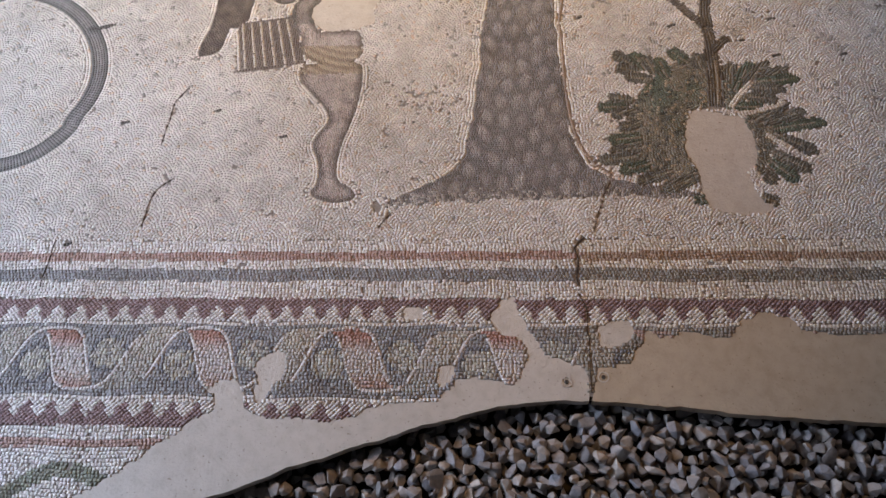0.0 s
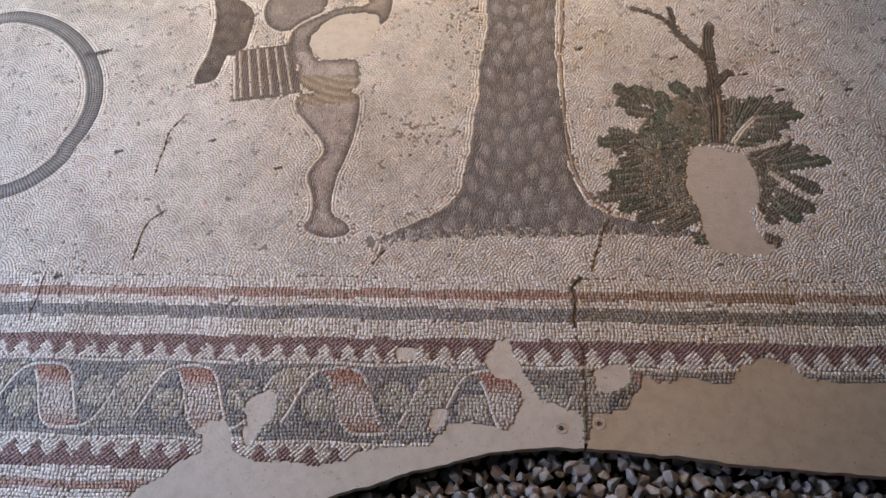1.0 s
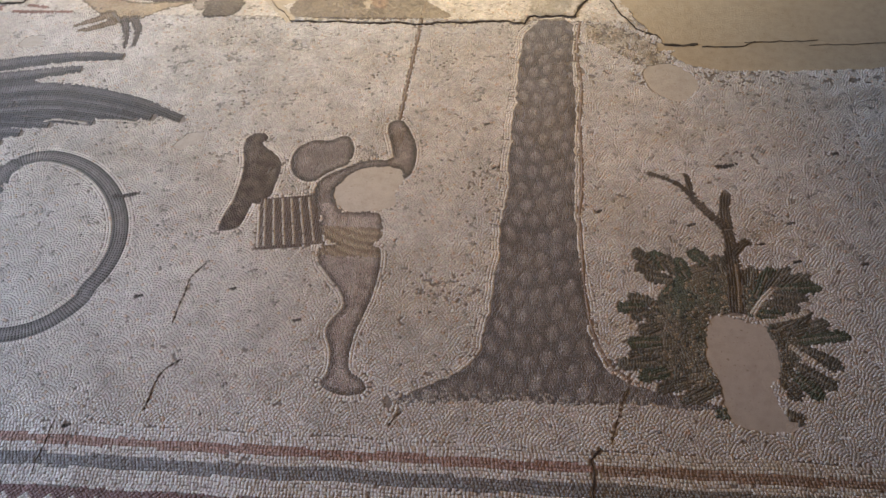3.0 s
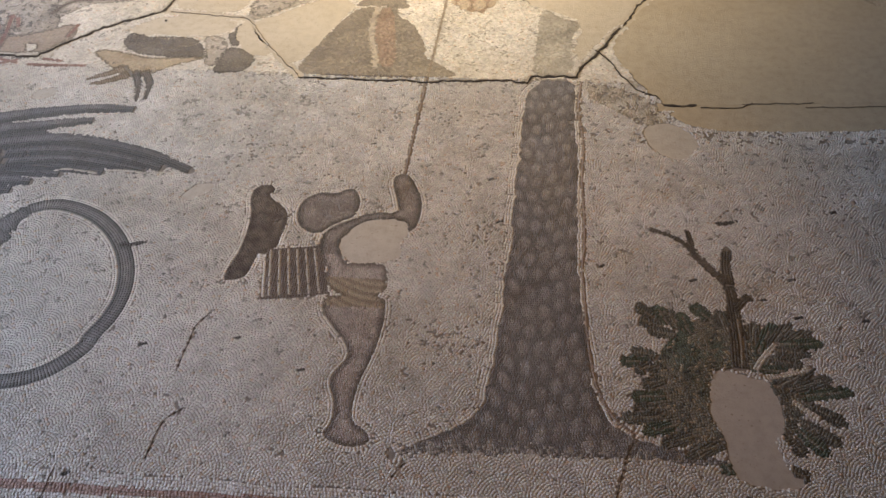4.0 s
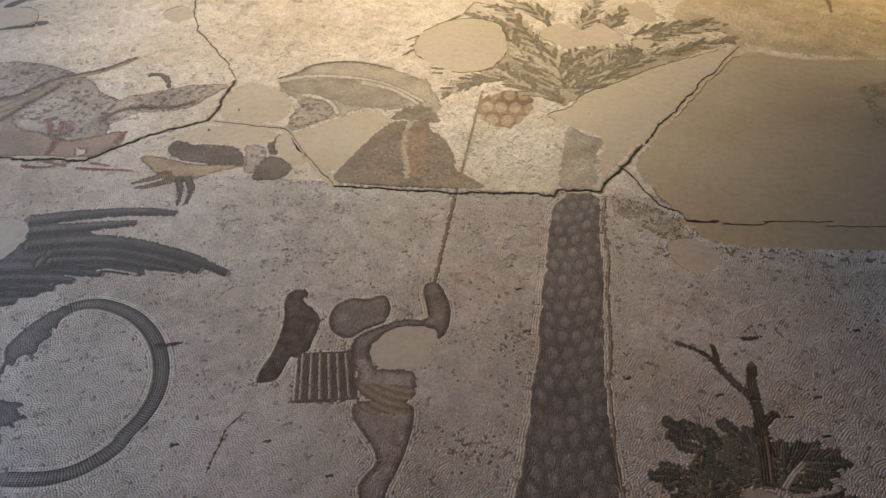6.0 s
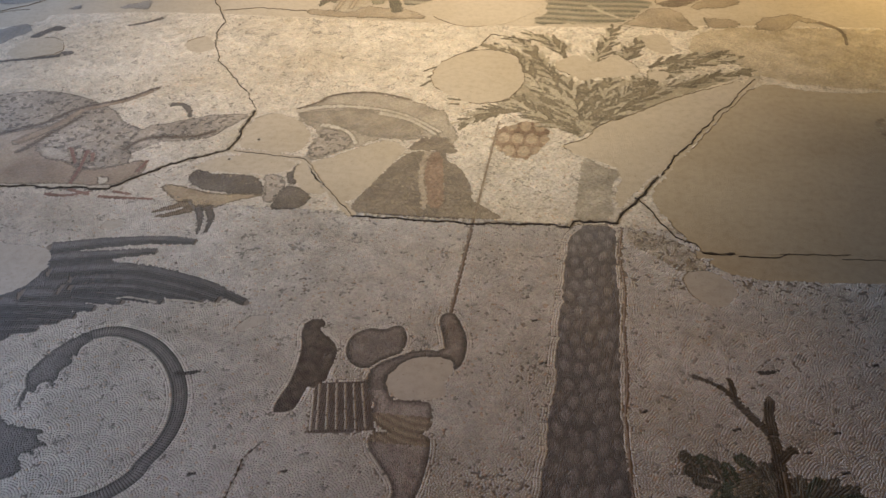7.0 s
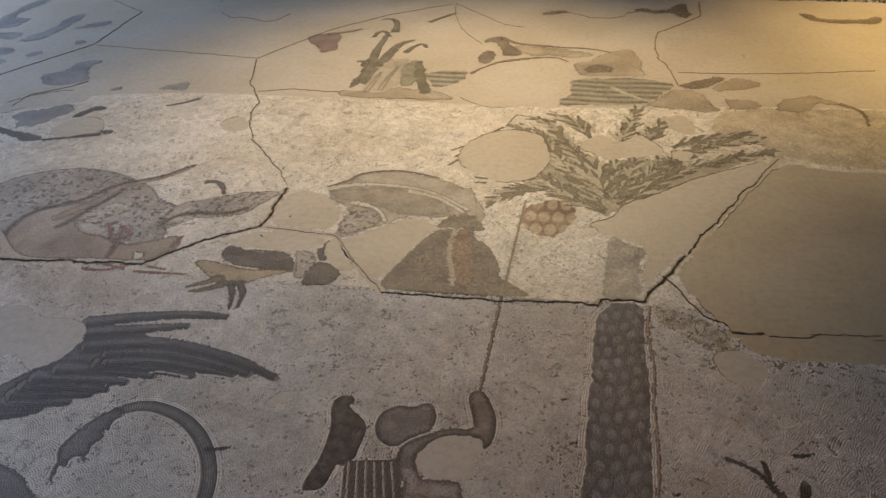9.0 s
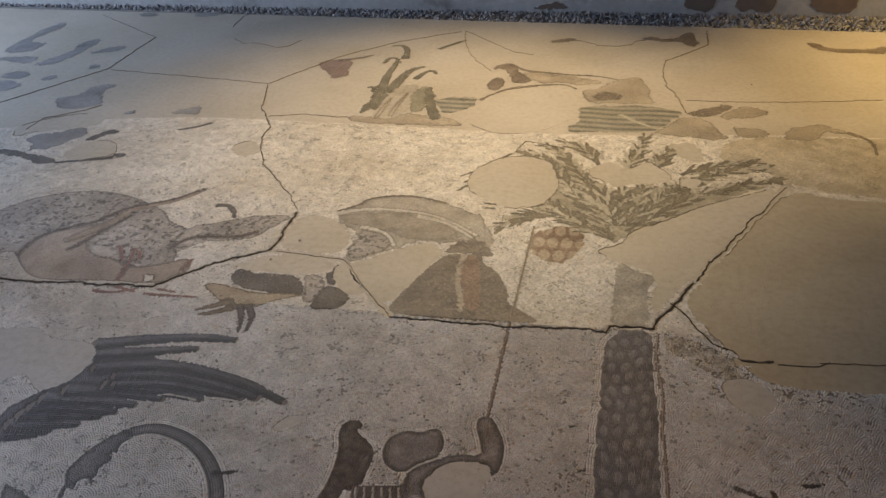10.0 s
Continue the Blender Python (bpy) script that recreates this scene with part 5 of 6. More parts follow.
def grain(x, y, size, seed=0.0):
    """Cloudy values from 0 to 1 over the plan, lumps of about size centimetres."""
    out = np.zeros(len(x))
    for pitch, share, turn in ((1.7 * size, 0.72, 0.5), (0.8 * size, 0.28, 1.3)):
        u = (x * math.cos(turn) + y * math.sin(turn)) / pitch
        v = (y * math.cos(turn) - x * math.sin(turn)) / pitch
        i, j = np.floor(u), np.floor(v)
        f, g = u - i, v - j
        f, g = f * f * (3 - 2 * f), g * g * (3 - 2 * g)
        a = lattice(i, j, seed) * (1 - f) + lattice(i + 1, j, seed) * f
        b = lattice(i, j + 1, seed) * (1 - f) + lattice(i + 1, j + 1, seed) * f
        out += share * (a * (1 - g) + b * g)
    return np.clip((out - 0.5) * 1.25 + 0.5, 0, 1)


def blend(a, b, f):
    return np.asarray(a)[None, :] * (1 - f[:, None]) + np.asarray(b)[None, :] * f[:, None]


WHITE, SLATE, MAROON, RED = (0.61, 0.58, 0.555), (0.25, 0.246, 0.25), (0.23, 0.15, 0.148), (0.37, 0.25, 0.213)


def tone_ground(x, y, edge):
    c = blend(WHITE, (0.55, 0.51, 0.465), grain(x, y, 24, 1.0))
    c[rng.random(len(x)) < 0.005] *= 0.4
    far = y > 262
    # warm brightening towards the lamp-lit far end is put into the stone colour
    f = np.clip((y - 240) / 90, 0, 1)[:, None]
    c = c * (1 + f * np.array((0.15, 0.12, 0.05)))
    specks = far & (grain(x, y, 2.2, 8.8) > 0.83) & (rng.random(len(x)) < 0.45)
    c[specks] *= 0.55
    # mixed lots of paler and greyer stone, and scattered dark ones
    c *= (0.86 + 0.27 * grain(x, y, 2.0, 3.7))[:, None]
    c[(y > 140) & (grain(x, y, 1.5, 5.5) > 0.80) & (rng.random(len(x)) < 0.4)] *= 0.58
    warm = rng.random(len(x)) < 0.03
    c[warm] *= (0.95, 0.8, 0.68)
    return c


P, xc, yc, low_at = 29.7, -89.1, 83.4, 0.44


def ribbon_edge(x, shift):
    """The height of one edge of the waving ribbon, steep where it falls and slow where it climbs."""
    k = (x - xc + shift) / P
    k = k - np.floor(k)
    k = np.where(k < low_at, 0.5 * k / low_at, 0.5 + 0.5 * (k - low_at) / (1 - low_at))
    return yc + 6.6 * np.tanh(1.9 * np.cos(math.tau * k)) / math.tanh(1.9)


def tone_border(x, y, edge):
    c = np.tile(np.array(WHITE), (len(x), 1))
    c[(y < 107.4) & (y > 105.4)] = RED
    c[(y < 103.4) & (y > 100.6)] = SLATE
    c[(y < 90.6) & (y > 75.6)] = SLATE
    c[(y < 66.9) & (y > 65.3)] = RED
    east = x > 20.6
    c[east] = c[east] * (0.98, 0.94, 0.87)
    c[east & (y < 103.4) & (y > 100.6)] = (0.235, 0.215, 0.185)
    c[east & (y < 107.4) & (y > 105.4)] = (0.33, 0.235, 0.175)
    # waving ribbon with pale edges
    a, b = ribbon_edge(x, -3.6), ribbon_edge(x, 3.6)
    zone = (y < 90.5) & (y > 75.8)
    inside = zone & (y < np.maximum(a, b)) & (y > np.minimum(a, b))
    falling = a > b
    height = (y - 76.8) / 12.8
    pink = blend((0.50, 0.46, 0.44), (0.36, 0.20, 0.16), np.clip((height - 0.62) * 4, 0, 1))
    grey = blend((0.33, 0.32, 0.30), (0.44, 0.41, 0.36), np.clip(height * 1.4 - 0.2, 0, 1))
    low = np.clip((0.3 - height) * 4, 0, 1)[:, None]
    pink = pink * (1 - low) + np.array((0.37, 0.24, 0.20)) * low
    c[inside & falling] = pink[inside & falling]
    c[inside & ~falling] = grey[inside & ~falling]
    east_low = (x > 8) & zone
    c[east_low] = c[east_low] * 0.55 + np.array((0.30, 0.27, 0.23)) * 0.45
    # pale rosettes in the bays
    for phase, cy in ((-0.01, 82.2), (0.485, 84.2)):
        k = np.round((x - xc) / P - phase)
        r = np.hypot(x - xc - (k + phase) * P, (y - cy))
        inner = np.where(r < 1.0, 0.55, np.where(r < 1.6, 0.9, np.where(r < 3.3, 0.65, 0.0)))
        petal = zone & (r < 4.1) & ~inside
        f = np.clip(inner + 0.25 * rng.standard_normal(len(x)), 0, 1)
        c[petal] = blend((0.16, 0.16, 0.175), (0.47, 0.45, 0.385), f)[petal]
    # leafy scroll on the outermost border
    sc = (y < 64.5) & (np.abs(y - 58.5 - 2.4 * np.sin(x * 0.22) - 0.10 * (x + 80)) < 1.6)
    c[sc] = blend((0.17, 0.18, 0.15), (0.26, 0.27, 0.20), rng.random(sc.sum()))
    return c


def tone_triangle(x, y, edge):
    c = np.tile(np.array(MAROON), (len(x), 1))
    for up, base, x_first in ((1, 91.7, -97.3), (-1, 74.5, -95.3)):
        s = (y - base) * up
        k = (x - x_first) / 4.8
        off = np.abs(k - np.round(k)) * 4.8
        c[(s > -1) & (s < 3.2) & (off < 2.66 - 0.86 * s)] = WHITE
    return c


def bark_cells(x, y):
    """Staggered cells of the bark pattern, a little larger towards the roots."""
    v = (y - 118) / 5.6 + 0.4 * np.sin(x * 0.25)
    r = np.floor(v)
    u = (x + 0.7 * np.sin(y * 0.23)) / 3.9 + 0.5 * (r % 2)
    return u, v, np.floor(u), r


def tone_trunk(x, y, edge):
    dark = blend((0.175, 0.16, 0.157), (0.255, 0.235, 0.226), grain(x, y, 4, 2.0))
    u, v, q, r = bark_cells(x, y)
    jx, jy = np.sin(q * 12.9 + r * 78.2), np.sin(q * 39.3 + r * 11.1)
    e = ((u - q - 0.5 - 0.12 * jx) / 0.36) ** 2 + ((v - r - 0.5 - 0.10 * jy) / 0.40) ** 2
    f = np.clip((1.2 - e) * 1.1, 0, 1) * (0.6 + 0.4 * np.sin(q * 5.1 + r * 3.7) ** 2)
    f *= np.clip(0.75 + 0.9 * (v - r - 0.5), 0.3, 1) * (0.8 + 0.2 * np.sin(x * 5.2))
    c = dark * (1 - f[:, None]) + np.array((0.41, 0.38, 0.36)) * f[:, None]
    c[(e > 1.2) & (e < 2.0)] *= 0.86
    c[edge | RIM] *= 0.85
    # the lowest rows are mixed with stones of the ground
    foot = rng.random(len(x)) < np.clip((123.5 - y) / 6, 0, 0.55)
    c[foot] = (0.40, 0.37, 0.34)
    return c


def tone_shrub(x, y, edge):
    c = blend((0.095, 0.092, 0.075), (0.24, 0.22, 0.175), grain(x, y, 1.5, 0.4))
    g = np.clip(grain(x, y, 7, 3.3) * 2.4 - 1.25, 0, 1)
    c = c * (1 - g[:, None]) + np.array((0.075, 0.115, 0.08)) * g[:, None]
    fleck = rng.random(len(x)) < 0.16
    c[fleck] = (0.33, 0.275, 0.20)
    c[rng.random(len(x)) < 0.12] *= 0.45
    c[grain(x, y, 1.3, 6.1) > 0.72] = (0.21, 0.19, 0.145)
    return c


def tone_spots(x, y, edge):
    c = blend((0.31, 0.275, 0.242), (0.47, 0.42, 0.375), grain(x, y, 7, 5.0))
    back = np.clip((y - 312 - 0.12 * (x + 300)) / 10, 0, 1)[:, None]
    c = c * (1 - 0.6 * back) + np.array((0.25, 0.235, 0.22)) * 0.6 * back
    c[(grain(x, y, 0.8, 2.2) > 0.68)] *= 0.48
    c[(grain(x, y, 1.0, 7.2) > 0.74)] *= 1.25
    c[edge] *= 0.6
    return c


RIM = None


def tone_mottle(a, b, size, dark_edge=0.7, seed=1.3, core=1.0):
    def tone(x, y, edge):
        c = blend(a, b, grain(x, y, size, seed))
        c[~RIM] *= core
        c[edge] *= dark_edge
        return c
    return tone


def tone_flecked(a, b, size):
    """Faded stone with many pale, worn tesserae among it."""
    def tone(x, y, edge):
        c = blend(a, b, np.clip(grain(x, y, size, 2.7) * 1.8 - 0.4, 0, 1))
        worn = rng.random(len(x)) < 0.16
        c[worn] = (0.47, 0.41, 0.33)
        return c
    return tone


def tone_streak(a, b, pitch, slope):
    def tone(x, y, edge):
        return blend(a, b, 0.5 + 0.5 * np.sin((y - slope * x + 0.6 * np.sin(x * 0.15)) * math.tau / pitch))
    return tone


def tone_mound(x, y, edge):
    c = blend((0.14, 0.115, 0.098), (0.205, 0.17, 0.145), grain(x, y, 4, 1))
    west = np.clip((-48 - x) / 20, 0, 1)[:, None]
    c = c * (1 - 0.5 * west) + np.array((0.25, 0.215, 0.18)) * 0.5 * west
    return c


def tone_grape(x, y, edge):
    v = y / 9.0
    r = np.floor(v)
    u = x / 5.4 + 0.5 * (r % 2)
    e = ((u - np.floor(u) - 0.5) / 0.5) ** 2 + ((v - r - 0.5) / 0.5) ** 2
    return blend((0.42, 0.33, 0.243), (0.23, 0.15, 0.105), np.clip((e - 0.6) * 6, 0, 1))


def tone_standing(x, y, edge):
    c = blend((0.235, 0.195, 0.178), (0.36, 0.315, 0.288), grain(x, y, 1.2, 1.3))
    c[y > 173] = blend((0.172, 0.15, 0.138), (0.28, 0.245, 0.222), grain(x, y, 1.6, 2.3))[y > 173]
    band = (y < 165.5) & (y > 156.5)
    c[band] = blend((0.27, 0.21, 0.155), (0.41, 0.34, 0.25), 0.5 + 0.5 * np.sin((y - 0.03 * (x + 31) ** 2) * math.tau / 2.3))[band]
    c[~RIM & ~band] *= 1.4
    c[edge] *= 0.6
    return c


def tone_dentil(x, y, edge):
    c = np.tile(np.array((0.60, 0.56, 0.50)), (len(x), 1))
    c[(np.sin(x * math.tau / 2.4) > 0.2) & edge] *= 0.6
    return c


T = {
    "worn": tone_flecked((0.45, 0.38, 0.28), (0.58, 0.505, 0.39), 3.0),
    "island": tone_flecked((0.23, 0.19, 0.145), (0.38, 0.325, 0.25), 3.0),
    "rough": tone_flecked((0.31, 0.27, 0.22), (0.56, 0.50, 0.42), 1.2),
    "pool": tone_streak((0.165, 0.155, 0.125), (0.36, 0.325, 0.255), 6.0, -0.02),
    "faded": tone_mottle((0.32, 0.265, 0.20), (0.46, 0.39, 0.30), 7, 0.6),
    "umber": tone_mottle((0.17, 0.135, 0.105), (0.28, 0.225, 0.17), 5, 0.75),
    "dull_maroon": tone_mottle((0.235, 0.165, 0.14), (0.33, 0.25, 0.21), 5, 0.7),
    "stripe_pale": tone_mottle((0.40, 0.35, 0.28), (0.49, 0.43, 0.35), 5, 0.85),
    "rock": tone_mottle((0.25, 0.23, 0.17), (0.35, 0.32, 0.24), 6, 0.75),
    "fawn_pale": tone_mottle((0.37, 0.32, 0.28), (0.50, 0.45, 0.40), 2, 0.8),
    "ochre_dark": tone_mottle((0.20, 0.155, 0.115), (0.33, 0.265, 0.195), 2, 0.7),
    "beast_dark": tone_mottle((0.26, 0.23, 0.195), (0.39, 0.345, 0.29), 3, 0.85),
    "feather_dark": tone_mottle((0.095, 0.095, 0.103), (0.135, 0.132, 0.135), 4, 0.9),
    "vein": tone_mottle((0.175, 0.16, 0.125), (0.25, 0.228, 0.178), 2, 1.0),
    "slatefrag": tone_mottle((0.265, 0.255, 0.25), (0.37, 0.35, 0.34), 6, 0.75),
    "reed": tone_mottle((0.14, 0.125, 0.092), (0.24, 0.212, 0.155), 5, 0.8),
    "fawn": tone_mottle((0.30, 0.24, 0.197), (0.50, 0.425, 0.355), 6, 0.55),
    "fawn_dark": tone_mottle((0.29, 0.23, 0.182), (0.40, 0.325, 0.258), 3, 0.8),
    "blood": tone_mottle((0.21, 0.12, 0.105), (0.29, 0.18, 0.15), 3, 1.0),
    "pale": tone_mottle((0.52, 0.48, 0.42), (0.60, 0.56, 0.50), 5, 1.0),
    "dark": tone_mottle((0.125, 0.108, 0.098), (0.20, 0.178, 0.16), 4, 0.75),
    "fawn_line": tone_mottle((0.12, 0.095, 0.078), (0.19, 0.155, 0.13), 3, 1.0),
    "palm_pale": tone_mottle((0.40, 0.36, 0.28), (0.51, 0.46, 0.375), 3, 1.0),
    "ochre": tone_mottle((0.33, 0.265, 0.195), (0.47, 0.39, 0.29), 3, 0.5),
    "beast": tone_mottle((0.34, 0.30, 0.255), (0.51, 0.46, 0.395), 4.5, 0.7),
    "mound_red": tone_mottle((0.20, 0.13, 0.10), (0.27, 0.18, 0.14), 4, 1.0),
    "stripe": tone_mottle((0.32, 0.27, 0.22), (0.42, 0.36, 0.30), 3, 1.0),
    "dentil": tone_dentil,
    "palm_mid": tone_mottle((0.33, 0.29, 0.22), (0.46, 0.41, 0.32), 2.5, 0.85),
    "palm": tone_mottle((0.15, 0.128, 0.093), (0.27, 0.23, 0.165), 2.5, 0.75),
    "feather0": tone_mottle((0.165, 0.165, 0.175), (0.225, 0.22, 0.222), 6, 0.75, 1.3, 1.12),
    "feather1": tone_mottle((0.185, 0.185, 0.195), (0.25, 0.243, 0.243), 6, 0.75, 1.3, 1.12),
    "feather2": tone_mottle((0.15, 0.15, 0.16), (0.205, 0.20, 0.203), 6, 0.75, 1.3, 1.15),
    "ring": tone_mottle((0.15, 0.143, 0.14), (0.21, 0.198, 0.19), 4, 0.72, 1.3, 1.25),
    "trunk_top": tone_mottle((0.27, 0.25, 0.22), (0.45, 0.415, 0.365), 3, 1.0),
    "contour": tone_mottle((0.26, 0.20, 0.165), (0.34, 0.27, 0.22), 4, 1.0),
    "rod": tone_mottle((0.17, 0.13, 0.10), (0.24, 0.185, 0.15), 4, 1.0),
    "bird": tone_mottle((0.085, 0.066, 0.059), (0.177, 0.148, 0.125), 0.9, 0.8, 1.3, 1.2),
    "bar": tone_mottle((0.13, 0.10, 0.085), (0.17, 0.135, 0.115), 3, 1.0),
    "pale_slat": tone_mottle((0.40, 0.35, 0.30), (0.48, 0.44, 0.38), 3, 1.0),
    "pale_edge": tone_mottle((0.53, 0.50, 0.485), (0.60, 0.57, 0.55), 5, 1.0),
    "leaf0": tone_mottle((0.135, 0.128, 0.104), (0.21, 0.196, 0.16), 2, 0.72, 1.3, 1.15),
    "leaf1": tone_mottle((0.09, 0.115, 0.08), (0.15, 0.168, 0.12), 2, 0.72, 1.3, 1.15),
    "leaf2": tone_mottle((0.12, 0.115, 0.095), (0.20, 0.185, 0.152), 2, 0.72, 1.3, 1.15),
    "stem": tone_mottle((0.082, 0.0697, 0.0533), (0.156, 0.127, 0.0984), 1.5, 0.8),
    "black": tone_mottle((0.05, 0.045, 0.04), (0.09, 0.08, 0.07), 2, 1.0),
}
draw_pictures()
open_losses()


def tesserae(name, x, y, turn, colour, size, parent, label, across=False):
    """One mesh of small squared stones, each a little off in size, turn, tilt and height."""
    n = len(x)
    if n == 0:
        return
    colour = np.clip(colour * rng.uniform(0.84, 1.10, n)[:, None] * rng.uniform(0.97, 1.03, (n, 3)), 0.01, 0.85)
    a = turn + rng.normal(0, 0.05, n)
    size = np.where(y > 249.5, 1.04, 1.0) * size
    hw, hh = size * rng.uniform(0.48, 0.525, n), size * rng.uniform(0.435, 0.485, n)
    if across:
        hw, hh = hh, hw
    c, s = np.cos(a), np.sin(a)
    sx, sy = np.array([-1, 1, 1, -1]), np.array([-1, -1, 1, 1])
    jit = rng.uniform(-0.05, 0.05, (2, n, 4)) * size[:, None] / 0.7
    U, V = hw[:, None] * sx + jit[0], hh[:, None] * sy + jit[1]
    px = (x[:, None] + c[:, None] * U - s[:, None] * V) / 100
    py = (y[:, None] + s[:, None] * U + c[:, None] * V) / 100
    lumps = 0.0006 * (grain(x, y, 17, 0.7) - 0.5)
    # the old floor is uneven: stones lean with its shallow dips
    tilt = rng.normal(0, 0.035, (2, n)) * np.where(y > 165, 2.0, 1.0)
    for wide, seed, deep in ((15, 0.7, 1.15), (4.5, 2.9, 0.5)):
        tilt[0] += deep * (grain(x + 0.5, y, wide, seed) - grain(x - 0.5, y, wide, seed))
        tilt[1] += deep * (grain(x, y + 0.5, wide, seed) - grain(x, y - 0.5, wide, seed))
    tilt *= np.where(y > 249.5, 0.8, np.where(y > 165, 1.3, 1.0))
    pz = (lumps + rng.normal(0, 0.00018, n))[:, None] + (tilt[0][:, None] * U + tilt[1][:, None] * V) / 100
    close = (y < 249.5) & (x > -185) & (x < 115)
    order = np.concatenate([np.where(close)[0], np.where(~close)[0]])
    px, py, pz, colour = px[order], py[order], pz[order], colour[order]
    m = int(close.sum())
    top = np.stack([px, py, pz], 2)
    foot = top[:m].copy()
    foot[:, :, 2] = -0.0052
    verts = np.concatenate([top.reshape(-1, 3), foot.reshape(-1, 3)])
    i = np.arange(n)[:, None] * 4
    quads = [i + np.arange(4)[None, :]]
    tones = [colour]
    b = np.arange(m)[:, None] * 4
    # side faces carry the top's colour, a tenth darker
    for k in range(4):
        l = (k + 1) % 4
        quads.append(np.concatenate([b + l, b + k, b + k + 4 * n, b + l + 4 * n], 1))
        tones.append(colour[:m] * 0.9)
    quads, tones = np.concatenate(quads), np.concatenate(tones)
    me = bpy.data.meshes.new(name)
    me.vertices.add(len(verts))
    me.vertices.foreach_set("co", verts.ravel().astype(np.float32))
    me.loops.add(quads.size)
    me.loops.foreach_set("vertex_index", quads.ravel().astype(np.int32))
    me.polygons.add(len(quads))
    me.polygons.foreach_set("loop_start", np.arange(0, quads.size, 4, dtype=np.int32))
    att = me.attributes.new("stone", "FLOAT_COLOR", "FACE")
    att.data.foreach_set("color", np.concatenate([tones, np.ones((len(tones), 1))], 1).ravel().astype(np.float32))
    me.materials.append(TESSERA)
    me.update(calc_edges=True)
    ob = new(name, me)
    ob.parent = parent
    return tagged(ob, label)


# ---- the floor: bedding slab, plaster and mosaic ----
def slab(name, pts, z0, z1, mat, parent=None, label=""):
    """A flat piece with the given outline (centimetres) from z0 up to z1 (metres)."""
    bm = bmesh.new()
    f = bm.faces.new([bm.verts.new((p[0] / 100, p[1] / 100, z1)) for p in pts])
    if f.normal.z < 0:
        bmesh.ops.reverse_faces(bm, faces=[f])
    f.normal_update()
    if f.normal.z < 0:
        f.normal_flip()
    low = bmesh.ops.extrude_face_region(bm, geom=[f])
    for v in low["geom"]:
        if isinstance(v, bmesh.types.BMVert):
            v.co.z = z0
    bmesh.ops.recalc_face_normals(bm, faces=bm.faces)
    bmesh.ops.triangulate(bm, faces=[g for g in bm.faces if len(g.verts) > 4])
    return part(name, bm, mat, parent, label)


front_line = ragged(np.array([(-520.0, 37.0), (-300.0, 41.0), (-150.0, 45.0)] + [(p[0], p[1] + 0.9) for p in front] + [(240.0, 71.0)], float), 0.25, 1.5, False)
bed_outline = [tuple(p) for p in front_line] + [(400.0, 70.0), (400.0, 566.0), (-700.0, 617.0), (-700.0, 36.0)]
floor = slab("floor", bed_outline, -0.019, -0.0014, MORTAR)
tagged(floor, "old mosaic floor of small stones patched with pale plaster", "floor", kind="structure")

slab("lime_bed", [(-520, 252.5)] + O["crack_main"][1:5] + [(-140, 254), (-110, 250), (-86, 248)] + O["crack_mid"][:7] + [(45, 243), (125, 243), (260, 245), (260, 570), (-520, 604)], -0.0125, -0.0013, LIME_BED, floor, "pale lime bedding between the stones")
FILLS = (PLASTER_FAR, PLASTER_GREY, PLASTER_NEAR, PLASTER_BROWN)
slab("plaster_apron", apron_left, -0.022, -0.0010, PLASTER_NEAR, floor, "pale lime plaster apron along the worn edge")
# the right slab's darker, browner colour stands in for weaker light there
slab("plaster_apron", apron_right, -0.022, -0.0007, PLASTER_DIM, floor, "pale lime plaster apron along the worn edge")
for key, kind in PATCHES:
    slab("plaster_patch", patch_outline[key], -0.0045, -0.0004 if kind in (0, 3) else -0.0011, FILLS[kind], floor, "smooth plaster fill in a lost area of mosaic")
slab("plaster_field", ragged(smooth(O["far_plaster"]), 1.2, 4), -0.0045, -0.0011, PLASTER_FAR, floor, "smooth pale plaster around scattered mosaic fragments")


def joint(line, a, b, mat, words="dark open joint between floor slabs", name="open_joint", z=0.0014):
    """A dark open joint that follows a broken line, wider in some places."""
    verts, faces = [], []
    n = len(line)
    for k, p in enumerate(line):
        d = line[min(k + 1, n - 1)] - line[max(k - 1, 0)]
        d = d / max(1e-6, np.hypot(*d))
        w = (a + (b - a) * k / n) * (0.3 + 0.7 * abs(math.sin(k * 1.9) + 0.6 * math.sin(k * 0.43)) if name != "plaster_strip" else 1.0)
        for sgn in (-1, 1):
            verts.append(((p[0] - sgn * d[1] * w) / 100, (p[1] + sgn * d[0] * w) / 100, z))
        if k:
            faces.append((2 * k - 2, 2 * k - 1, 2 * k + 1, 2 * k))
    base = len(verts)
    verts += [(x, y, -0.0044) for x, y, _ in verts]
    for k in range(1, n):
        faces.append((2 * k - 2, 2 * k, base + 2 * k, base + 2 * k - 2))
        faces.append((2 * k - 1, base + 2 * k - 1, base + 2 * k + 1, 2 * k + 1))
    return finish(name, verts, faces, mat, floor, words)


for key, a, b in CRACKS:
    if key != "crack_p":
        joint(crack_line[key], max(0.05, a * 0.42), max(0.045, b * 0.42), JOINT_FILL if "far" in key or "thin" in key else DIRT)

for key, first, wide, kind in STRIPS:
    joint(smooth(O[key][first:], False, 1), wide, wide, FILLS[kind], "plaster strip along a joint", "plaster_strip", -0.0008)

# dark strips for dirt and edge shadow along stretches of the plaster fills' rims
rr = random.Random(21)
